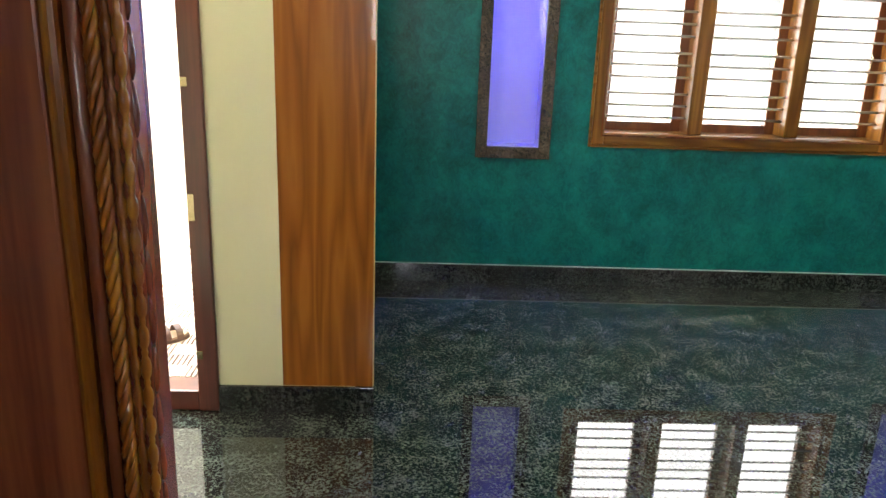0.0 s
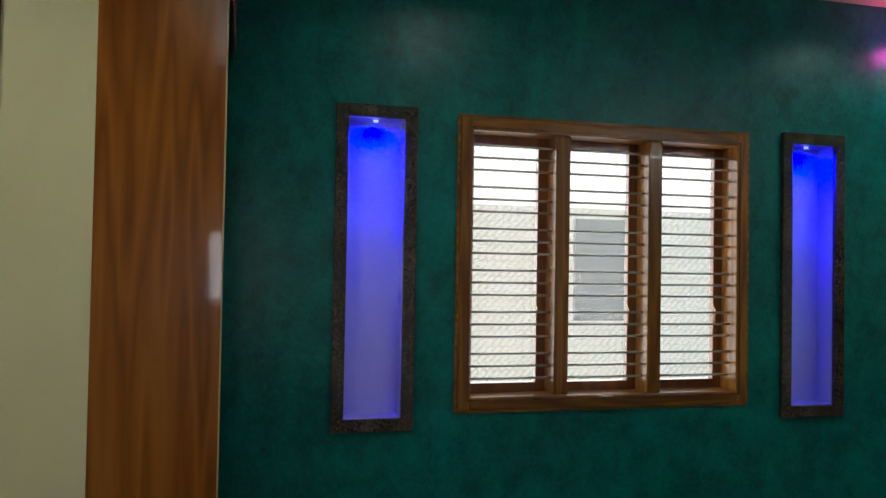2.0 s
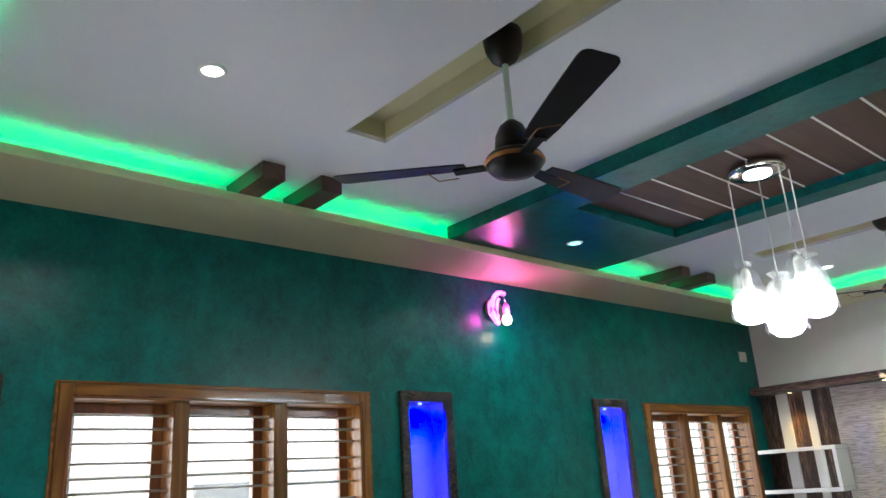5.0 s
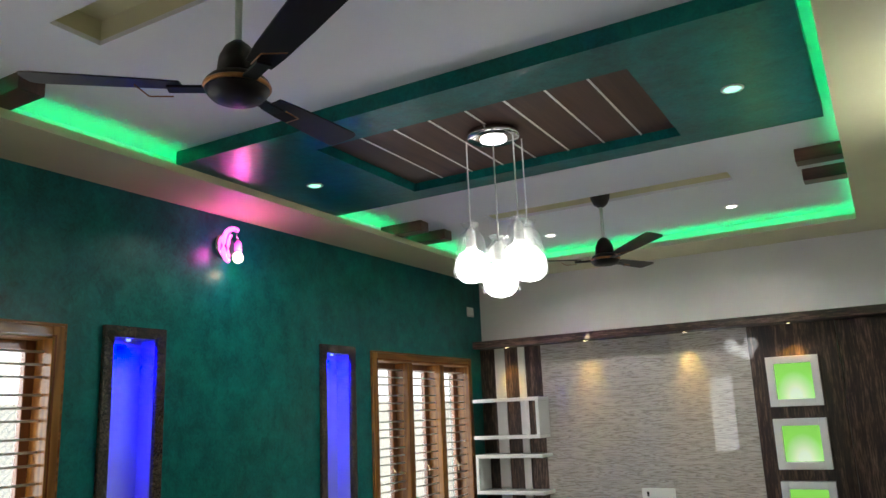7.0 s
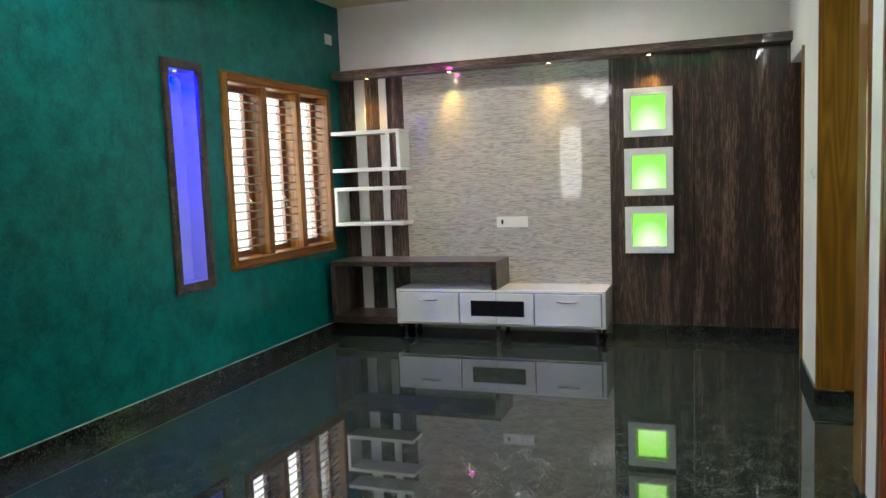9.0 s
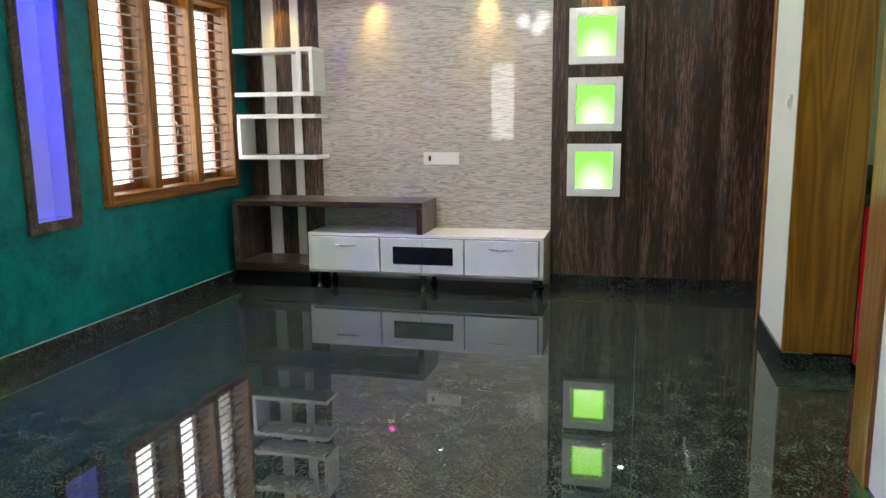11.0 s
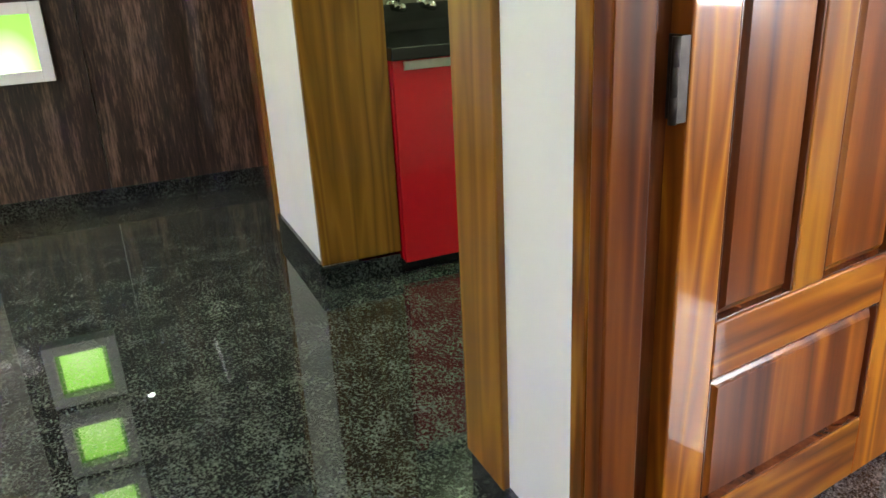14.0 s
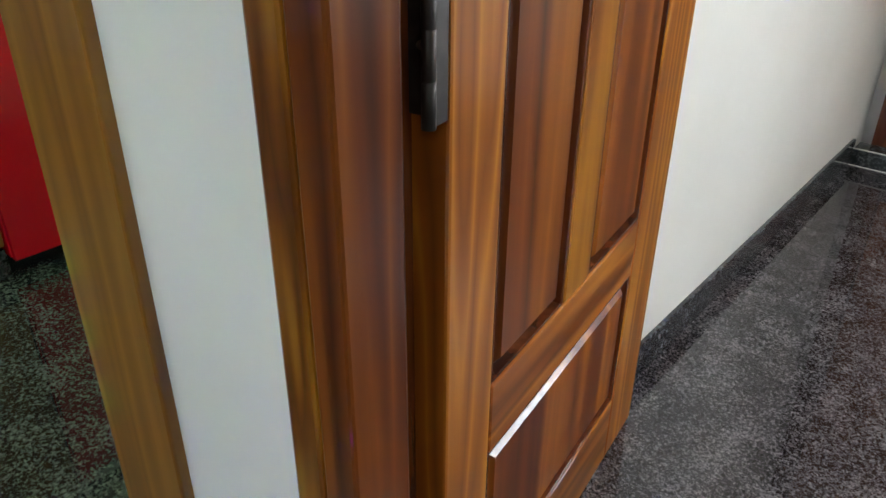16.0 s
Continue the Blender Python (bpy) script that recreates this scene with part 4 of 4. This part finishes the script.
KJ = 3.857
e = thing("kitchen_lining", Matrix.Translation((0, 0, 0)), "honey-brown wood lining round the kitchen opening", "door lining", kind="structure")
cuboid("jamb", M_LINING, e, 3.677, KJ, 0.11, 0.436, 0.088, 2.41, 0.004)
cuboid("jamb", M_LINING, e, 5.125, 5.154, 0.11, 0.429, 0.098, 2.41, 0.004)
cuboid("head", M_LINING, e, KJ + 0.0005, 5.1245, 0.11, 0.429, 2.35, 2.41, 0.004)
for x0, x1 in ((3.68, KJ - 0.003), (5.128, 5.151)):
    cuboid("plinth", M_SKIRT, e, x0, x1, 0.112, 0.426, 0.0, 0.0875, 0.001, "black granite base")

structure("wall_kitchen_east", box(B(), 5.72, 5.82, -2.6, 0.28, 0, 3.2), M_SPLASH, "grey tiled kitchen wall above the counter", "wall")
structure("wall_kitchen_south", box(B(), 3.63, 5.82, -2.7, -2.6, 0, 3.2), M_WHITE, "plain kitchen wall", "wall")
structure("wall_corner_room", box(B(), 5.82, 7.1, -0.3, -0.2, 0, 3.2), M_WHITE, "plain wall behind the corner door", "wall")
structure("wall_bedroom_east", box(B(), 3.535, 3.63, -2.6, 0.2795, 0, 3.2), M_WHITE, "off-white bedroom wall behind the open door", "wall")
structure("wall_bedroom_west", box(B(), 0.4, 0.5, -2.7, WY, 0, 3.2), M_WHITE, "plain bedroom wall", "wall")
structure("wall_bedroom_south", wall_with_openings(B(), 0.4, 3.63, 0, 3.2, -2.7, -2.6, [(0.75, 1.95, 0.8, 2.1)]), M_WHITE, "off-white bedroom wall with a window", "wall")
structure("baseboard_bedroom", box(B(), 3.522, 3.5345, -2.43, 0.28, 0.003, 0.1, 0.002), M_SKIRT2, "grey granite skirting along the bedroom wall", "skirting")

e = thing("kitchen_cabinet", Matrix.Translation((5.1, -1.495, 0.0)), "glossy red base cabinets with steel edge pulls", "cabinet")
cuboid("body", M_RED, e, 0.02, 0.6, 0, 1.6, 0.06, 0.832)
for k in range(3):
    d = cuboid("door", M_RED, e, 0.0, 0.0195, 1.6 - 0.53 * (k + 1) + 0.004, 1.6 - 0.53 * k - 0.004, 0.055, 0.832, 0.002)
    cuboid("edge_pull", M_STEEL, d, -0.012, -0.0005, 1.6 - 0.53 * (k + 1) + 0.03, 1.6 - 0.53 * k - 0.045, 0.797, 0.827, 0.001, "brushed steel edge pull")
cuboid("plinth", M_BLACK, e, 0.05, 0.58, 0.0, 1.6, 0.0, 0.059)
e = thing("kitchen_counter", Matrix.Translation((5.08, -1.55, 0.8335)), "thick black granite kitchen counter with an upstand", "worktop")
cuboid("slab", M_COUNTER, e, 0.0, 0.639, 0, 1.66, 0.0, 0.045, 0.004)
cuboid("upstand", M_COUNTER, e, 0.6, 0.639, 0, 1.66, 0.0455, 0.16, 0.003)


def tap(y):
    e = thing("wall_tap", Matrix.Translation((5.719, y, 0.98)), "chrome swan-neck wall tap over the kitchen counter", "tap", "kitchen taps")
    part("flange", lathe(B(), [(0.035, 0.0), (0.033, -0.012), (0.015, -0.02)], seg=18, axis="x"), M_CHROME, e)
    part("body", tube(B(), [(-0.01, 0, 0), (-0.06, 0, 0), (-0.075, 0, 0.02)], 0.015, 10), M_CHROME, e)
    arc = [(-0.075 - 0.05 * (1 - math.cos(a)), 0.0, 0.16 + 0.05 * math.sin(a)) for a in [radians(x) for x in range(0, 190, 15)]]
    part("spout", tube(B(), [(-0.075, 0, 0.0)] + arc + [(-0.176, 0, 0.12)], 0.01, 10), M_CHROME, e)
    part("knob", lathe(B(), [(0.012, 0.0), (0.022, -0.02), (0.02, -0.035)], (-0.06, 0, 0), 12, "y"), M_CHROME, e)


tap(-0.14)
tap(-0.28)
e = thing("stopcock", Matrix.Translation((5.719, -0.13, 1.25)), "round chrome stopcock on the kitchen wall", "valve")
part("flange", lathe(B(), [(0.036, 0.0), (0.034, -0.01), (0.016, -0.016)], seg=18, axis="x"), M_CHROME, e)
part("knob", lathe(B(), [(0.012, -0.012), (0.02, -0.03), (0.02, -0.05), (0.014, -0.055)], seg=14, axis="x"), M_CHROME, e)
# Unseen fill light for the kitchen, without a fitting; tinted green for its floor.
lamp("kitchen_fill", "AREA", Matrix.Translation((4.5, -1.0, 2.9)), 24, (0.7, 1.0, 0.58), 0.5)

e = thing("tube_light", Matrix.Translation((3.2, YS + 0.001, 2.63)), "white tube light batten glowing over the kitchen opening", "tube light")
cuboid("batten", M_PLASTIC, e, 0.0, 1.12, 0.0, 0.03, -0.02, 0.02, 0.003)
part("tube", tube(B(), [(0.03, 0.05, 0), (1.09, 0.05, 0)], 0.014, 12), M_TUBE, e, "glowing white tube")
for x in (0.01, 1.09):
    cuboid("end_cap", M_PLASTIC, e, x, x + 0.02, 0.0305, 0.066, -0.018, 0.018, 0.003)
part("wire", tube(B(), [(0.5, 0.015, 0.02), (0.52, 0.03, 0.07), (0.56, 0.03, 0.1), (0.6, 0.025, 0.08), (0.57, 0.012, 0.06), (0.55, 0.004, 0.16)], 0.004, 6), M_WIRE, e, "looped white wire")
lamp("tube_lamp", "AREA", Matrix.Translation((3.76, YS + 0.085, 2.63)) @ pose(0, 0, 0, -90), 12, (0.95, 1.0, 0.98), 1.05, 0.03)

# bedroom door
e = thing("door_2", Matrix.Translation((3.34, 0.285, 0)), "polished teak door frame of the bedroom", "door frame", kind="structure")
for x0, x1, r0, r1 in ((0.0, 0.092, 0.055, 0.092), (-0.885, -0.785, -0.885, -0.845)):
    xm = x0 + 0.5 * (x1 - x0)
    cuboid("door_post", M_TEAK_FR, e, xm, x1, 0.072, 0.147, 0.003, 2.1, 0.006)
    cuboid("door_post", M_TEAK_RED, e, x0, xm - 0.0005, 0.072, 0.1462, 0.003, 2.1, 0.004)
    cuboid("post_rebate", M_TEAK_DK, e, r0, r1, 0.0, 0.0715, 0.003, 2.1, 0.002)
cuboid("door_head", M_TEAK_H, e, -0.7845, -0.0005, 0.072, 0.147, 2.03, 2.1, 0.006)

LEAF = Matrix.Translation((3.355, 0.283, 0.0)) @ Matrix.Rotation(radians(-90 + 8.3), 4, "Z")
e = thing("bedroom_door_leaf", LEAF, "polished panelled teak door leaf standing open", "door")
LW, LT = 0.785, 0.045
S1, M1, M2, S2 = 0.105, 0.318, 0.41, 0.635
# local: x along the leaf, y > 0 is behind the seen face
for x0, x1 in ((0.0, S1), (S2, LW)):
    cuboid("stile", M_TEAK, e, x0, x1, 0, LT, 0.012, 2.03, 0.004)
cuboid("middle_stile", M_TEAK, e, M1, M2, 0, LT, 0.5605, 1.8995, 0.004)
M_TEAK_P = teak("polished_teak_panel", (0.06, 0.011, 0.002), (0.17, 0.04, 0.004), (0.33, 0.105, 0.009), "z", 11.0, 12.0, 0.38, 0.04, 0.16)
M_TEAK_L = teak("polished_teak_door_rail", (0.09, 0.02, 0.003), (0.24, 0.069, 0.006), (0.38, 0.14, 0.011), "x", 14.0, 16.0)
for z0, z1 in ((0.012, 0.165), (0.45, 0.56), (1.9, 2.03)):
    cuboid("rail", M_TEAK_L, e, S1 + 0.0005, S2 - 0.0005, 0, LT, z0, z1, 0.004)


def raised_panel(x0, x1, z0, z1):
    """A fielded panel: a deep groove inside the frame and a bevelled field nearly flush with it."""
    bm = B()
    box(bm, x0 + 0.0005, x1 - 0.0005, 0.02, 0.028, z0 + 0.0005, z1 - 0.0005)
    g, d = 0.006, 0.02
    lo = [(x0 + g, z0 + g), (x1 - g, z0 + g), (x1 - g, z1 - g), (x0 + g, z1 - g)]
    hi = [(x0 + g + d, z0 + g + d), (x1 - g - d, z0 + g + d), (x1 - g - d, z1 - g - d), (x0 + g + d, z1 - g - d)]
    a = [bm.verts.new((x, 0.0199, z)) for x, z in lo]
    m = [bm.verts.new((x + (u - x) * 0.75, 0.008, z + (w - z) * 0.75)) for (x, z), (u, w) in zip(lo, hi)]
    b = [bm.verts.new((x, 0.003, z)) for x, z in hi]
    for p, q in ((a, m), (m, b)):
        for k in range(4):
            bm.faces.new((p[k], p[(k + 1) % 4], q[(k + 1) % 4], q[k]))
    bm.faces.new(b)
    p = part("panel", bm, M_TEAK_P, e)
    bm = B()
    s = 0.0055
    for q in ((x0, x0 + s, z0, z1), (x1 - s, x1, z0, z1), (x0 + s, x1 - s, z0, z0 + s), (x0 + s, x1 - s, z1 - s, z1)):
        box(bm, q[0] + 0.0006, q[1] - 0.0002, 0.002, 0.0198, q[2] + 0.0006, q[3] - 0.0002, 0.0015)
    part("panel_moulding", bm, M_TEAK_DK, p, "dark moulding set in the groove round the panel")


for a in ((S1 + 0.0005, M1 - 0.0005, 0.5605, 1.8995), (M2 + 0.0005, S2 - 0.0005, 0.5605, 1.8995), (S1 + 0.0005, S2 - 0.0005, 0.1655, 0.4495)):
    raised_panel(*a)
for z in (0.09, 0.925, 1.75):
    h = cuboid("hinge", M_HINGE, e, -0.0028, -0.0003, 0.002, LT - 0.002, z, z + 0.125, 0.0008, "dark steel butt hinge")
    part("knuckle", lathe(B(), [(0.0065, z), (0.0065, z + 0.04), (0.0058, z + 0.041), (0.0065, z + 0.042), (0.0065, z + 0.082), (0.0058, z + 0.083), (0.0065, z + 0.084), (0.0065, z + 0.125)], (-0.028, 0.004, 0), 12), M_HINGE, h)
    cuboid("knuckle_plate", M_HINGE, h, -0.028, -0.001, 0.002, 0.0045, z, z + 0.125, 0.0005)
    for k in range(3):
        part("screw", lathe(B(), [(0.0045, -0.0029), (0.004, -0.0042)], (0, 0.018 + 0.01 * (k % 2), z + 0.018 + 0.044 * k), 10, "x"), M_STEEL, h)
h = cuboid("lock_plate", M_HINGE, e, LW - 0.085, LW - 0.03, -0.006, -0.0003, 0.93, 1.12, 0.003, "dark steel lock plate with lever")
part("lever", tube(B(), [(LW - 0.055, -0.006, 1.06), (LW - 0.055, -0.045, 1.06), (LW - 0.065, -0.055, 1.06), (LW - 0.15, -0.055, 1.055)], 0.009, 10), M_STEEL, h)
part("knob", lathe(B(), [(0.012, 0.0), (0.01, -0.02), (0.018, -0.028), (0.018, -0.042), (0.008, -0.046)], (LW - 0.055, -0.006, 0.975), 14, "y"), M_STEEL, h)
part("latch_ring", tube(B(), [(LW - 0.01 + 0.016 * math.cos(radians(a)), -0.035 - 0.016 * math.sin(radians(a)), 0.96) for a in range(0, 361, 30)], 0.0045, 6), M_HINGE, h)

# far end of the bedroom
e = thing("door_3", Matrix.Translation((2.68, -2.6, 0)), "dark wooden door at the far end of the bedroom", "door", kind="structure")
cuboid("door_frame", M_TEAK_DK, e, 0.72, 0.8, 0.0, 0.1, 0.003, 2.1, 0.004)
cuboid("door_frame", M_TEAK_DK, e, 0.0, 0.08, 0.0, 0.1, 0.003, 2.1, 0.004)
cuboid("door_frame", M_TEAK_DK, e, 0.0805, 0.7195, 0.0, 0.1, 2.03, 2.1, 0.004)
M_FAR = teak("orange_carved_wood", (0.2, 0.055, 0.014), (0.28, 0.083, 0.02), (0.34, 0.11, 0.028), "z", 12.0, 14.0, 0.3)
leaf = cuboid("leaf", M_FAR, e, 0.082, 0.718, 0.0, 0.035, 0.19, 2.028, 0.003, "orange-brown leaf with scattered carved curls")
rnd = random.Random(5)
for k in range(46):
    cx, cz, r, a0 = rnd.uniform(0.12, 0.68), rnd.uniform(0.26, 1.3), rnd.uniform(0.012, 0.026), rnd.uniform(0, 6.28)
    part("carving", tube(B(), [(cx + r * math.cos(a0 + q * 0.7), 0.036, cz + r * math.sin(a0 + q * 0.7)) for q in range(5)], 0.003, 5), M_FAR, leaf)
# No rail here: a black sheet stands for the unlit void under the leaf.
cuboid("dark_void", M_BLACK, e, 0.082, 0.718, 0.002, 0.02, 0.072, 0.189, 0)
cuboid("threshold", M_SKIRT2, e, 0.06, 0.84, 0.101, 0.2, 0.003, 0.07, 0.003, "dark granite step")
cuboid("step_edge_line", M_PLASTIC, e, 0.06, 0.84, 0.196, 0.203, 0.0702, 0.0735, 0, "thin white line along the edge of the step")
cuboid("step_edge_line", M_PLASTIC, e, 0.06, 0.84, 0.2005, 0.204, 0.0032, 0.0065, 0, "thin white line along the edge of the step")
e = thing("window_3", Matrix.Translation((0.75, -2.6, 0.8)), "barred bedroom window", "window", kind="structure")
for a in ((0, 0.06, 0, 1.3), (1.14, 1.2, 0, 1.3), (0.0605, 1.1395, 1.24, 1.3), (0.0605, 1.1395, 0, 0.06), (0.57, 0.63, 0.0605, 1.2395)):
    cuboid("window_frame", M_WIN, e, a[0], a[1], -0.1, 0.01, a[2], a[3], 0.004)
for k in range(12):
    for x0, x1 in ((0.0605, 0.5695), (0.6305, 1.1395)):
        part("bar", tube(B(), [(x0, -0.04, 0.12 + 0.095 * k), (x1, -0.04, 0.12 + 0.095 * k)], 0.006, 6), M_BAR, e)

# ---- entrance ----
e = thing("door_4", Matrix.Translation((-0.6, YP, 0)), "dark red stained frame of the open entrance door", "door", kind="structure")
cuboid("door_post", M_REDWOOD, e, -0.054, 0.016, -0.016, 0.1, 0.0, 2.12, 0.005)
cuboid("door_post", M_REDWOOD, e, -1.05, -0.99, -0.016, 0.1, 0.0, 2.12, 0.005)
cuboid("door_head", M_REDWOOD, e, -0.9895, -0.0545, -0.016, 0.1, 2.06, 2.12, 0.005)
cuboid("sill", M_REDWOOD, e, -0.9895, -0.0545, -0.01, 0.1, 0.0, 0.075, 0.005)
for z, h in ((0.2, 0.03), (0.69, 0.09), (1.12, 0.03), (1.62, 0.1)):
    cuboid("strike_plate", M_BRASS, e, -0.052, -0.03, -0.019, -0.0163, z, z + h, 0.001, "dull brass strike plate")

e = thing("carved_door_post", Matrix.Translation((-0.35, 1.5, 0)), "carved and varnished teak doorpost with rope and bead mouldings", "door frame")
M_POST = wood("red_brown_teak", (0.1, 0.021, 0.01), (0.185, 0.044, 0.018), (0.27, 0.076, 0.026), 0.25, "z", 1.2, 0.4)
cuboid("board", M_POST, e, -0.42, -0.095, -0.01, 0.1, 0.0, 2.25, 0.006)
cuboid("fillet", M_TEAK, e, -0.0945, -0.069, -0.014, 0.1, 0.0, 2.25, 0.01)
cuboid("back_board", M_POST, e, -0.0685, 0.012, 0.014, 0.1, 0.0, 2.25, 0.006)
part("reeding", tube(B(), [(-0.055, 0.006, 0.0), (-0.055, 0.006, 2.25)], 0.012, 12), M_POST, e)
bm = B()
for ph in (0, math.pi * 2 / 3, math.pi * 4 / 3):
    tube(bm, [(-0.031 + 0.006 * math.cos(ph + z * 60), 0.005 + 0.006 * math.sin(ph + z * 60), z) for z in np.arange(0.0, 2.25, 0.01)], 0.0068, 8)
part("rope_moulding", bm, M_TEAK, e, "twisted rope carving")
for x in (-0.011, 0.005):
    bm = B()
    prof = []
    z = 0.0
    while z < 2.2:
        prof += [(0.004, z), (0.0075, z + 0.008), (0.0088, z + 0.02), (0.0075, z + 0.032), (0.004, z + 0.04), (0.0055, z + 0.047)]
        z += 0.052
    lathe(bm, prof, (x, 0.01, 0), 12)
    part("bead_moulding", bm, M_TEAK, e, "carved bead column")
bm = B()
for k in range(27):
    lathe(bm, [(0.002, k * 0.083), (0.006, k * 0.083 + 0.012), (0.008, k * 0.083 + 0.035), (0.005, k * 0.083 + 0.065), (0.002, k * 0.083 + 0.08)], (0.012, 0.03, 0), 10)
part("leaf_carving", bm, M_POST, e, "carved leaf edge")
structure("wall_foyer_partition", box(B(), WX, -0.772, 1.47, 1.6, 0, 3.2), M_CREAM, "plain foyer wall beside the carved doorpost", "wall")

e = thing("window_4", Matrix.Translation((-0.3, WY, 1.1)), "wooden window behind the entrance", "window", kind="structure")
for a in ((0, 0.05, 0, 0.8), (0.55, 0.6, 0, 0.8), (0.0505, 0.5495, 0.75, 0.8), (0.0505, 0.5495, 0, 0.05)):
    cuboid("window_frame", M_WIN, e, a[0], a[1], -0.12, 0.01, a[2], a[3], 0.004)

# ---- terrace outside ----
structure("ground", box(B(), -400, 400, -400, 400, -0.4, -0.13), M_PAVER, "bare ground outside the house", "ground")
terrace = structure("pavement", box(B(), -3.2, -0.4, 3.07, 5.0, -0.12, -0.035), M_PARAPET, "terrace laid with small pinkish pavers", "pavement")
structure("wall_terrace", box(B(), -3.4, 0.0, 5.0, 5.15, -0.13, 2.6), M_PARAPET, "sunlit off-white terrace wall", "wall")
structure("wall_terrace_side", box(B(), -3.4, -3.2, 3.07, 5.0, -0.13, 1.0), M_PARAPET, "sunlit off-white terrace wall", "wall")


# Boundary wall is no lamp; emission adds the sunlight its face should show.
M_BACK = material("glowing_boundary_wall", (0.78, 0.72, 0.6), (0.84, 0.78, 0.66), 0.8, scale=1.5)
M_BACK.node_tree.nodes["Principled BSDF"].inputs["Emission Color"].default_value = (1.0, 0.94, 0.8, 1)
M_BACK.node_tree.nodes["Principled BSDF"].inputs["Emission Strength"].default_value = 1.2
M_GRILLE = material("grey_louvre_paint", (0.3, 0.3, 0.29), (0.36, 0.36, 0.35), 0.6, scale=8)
backdrop = structure("backdrop", box(B(), 0.01, 13.0, 5.22, 5.32, -0.13, 1.83), M_BACK, "cream boundary wall beyond the windows, given a glow to look sunlit", "wall")
# Added emissive sheet; its glow replaces the bright sky above the wall.
structure("backdrop_distance", box(B(), -0.5, 26.0, 8.0, 8.1, -0.13, 9.0), glow("glowing_sky_backdrop", (0.97, 0.98, 1.0), 3.0), "glowing sheet standing in for the bright sky beyond the boundary wall", "backdrop")
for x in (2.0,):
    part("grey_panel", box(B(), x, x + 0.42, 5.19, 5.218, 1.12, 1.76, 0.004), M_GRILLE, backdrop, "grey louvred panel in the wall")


def sandal(x, y, turn, label):
    e = thing("sandal", Matrix.Translation((x, y, -0.004)) @ Matrix.Rotation(radians(turn), 4, "Z"), label, "sandal", "sandals on the terrace")
    for nm, z0, z1, mt, g in (("sole", 0.0, 0.014, M_LEATHER, 1.0), ("footbed", 0.0142, 0.024, M_CORK, 0.96)):
        bm = B()
        pts = []
        for k in range(28):
            a = 2 * math.pi * k / 28
            u = 0.13 * math.cos(a)
            pts.append((u * g, (0.042 + 0.012 * math.cos(a)) * math.sin(a) * g))
        lo = [bm.verts.new((p[0], p[1], z0)) for p in pts]
        hi = [bm.verts.new((p[0], p[1], z1)) for p in pts]
        bm.faces.new(lo[::-1])
        bm.faces.new(hi)
        for k in range(28):
            bm.faces.new((lo[k], lo[(k + 1) % 28], hi[(k + 1) % 28], hi[k]))
        part(nm, bm, mt, e)
    for x0, w in ((0.02, 0.035), (0.075, 0.028)):
        bm = B()
        rows = []
        for k in range(11):
            a = math.pi * k / 10
            rows.append([bm.verts.new((x0 + d, 0.05 * math.cos(a), 0.018 + r * math.sin(a))) for d in (-w / 2, w / 2) for r in (0.042, 0.046)])
        for a, b in zip(rows, rows[1:]):
            for i, j in ((0, 1), (1, 3), (3, 2), (2, 0)):
                bm.faces.new((a[i], a[j], b[j], b[i]))
        part("strap", bm, M_LEATHER, e, "brown leather strap")


sandal(-0.98, 3.42, 35, "worn brown leather sandal lying on the terrace")
sandal(-0.72, 3.4, 60, "worn brown leather sandal lying on the terrace")

# pavers last
def paver_mesh(name, boxes):
    pm = B()
    for x0, x1 in boxes:
        box(pm, x0, x1, 0.0015, 0.0985, -0.034, -0.004)
    me = bpy.data.meshes.new(name)
    bmesh.ops.recalc_face_normals(pm, faces=pm.faces)
    pm.to_mesh(me)
    pm.free()
    me.materials.append(M_PAVER)
    return me


plain = paver_mesh("paver", [(0.0015, 0.0985)])
slotted = paver_mesh("slotted_paver", [(0.002 + 0.02 * k, 0.013 + 0.02 * k) for k in range(5)])
for i in range(16):
    for j in range(18):
        ob = new("paver", slotted if (i + j) % 2 else plain)
        ob.parent = terrace
        ob.matrix_basis = Matrix.Translation((-2.1 + 0.1 * i, 3.1 + 0.1 * j, 0))
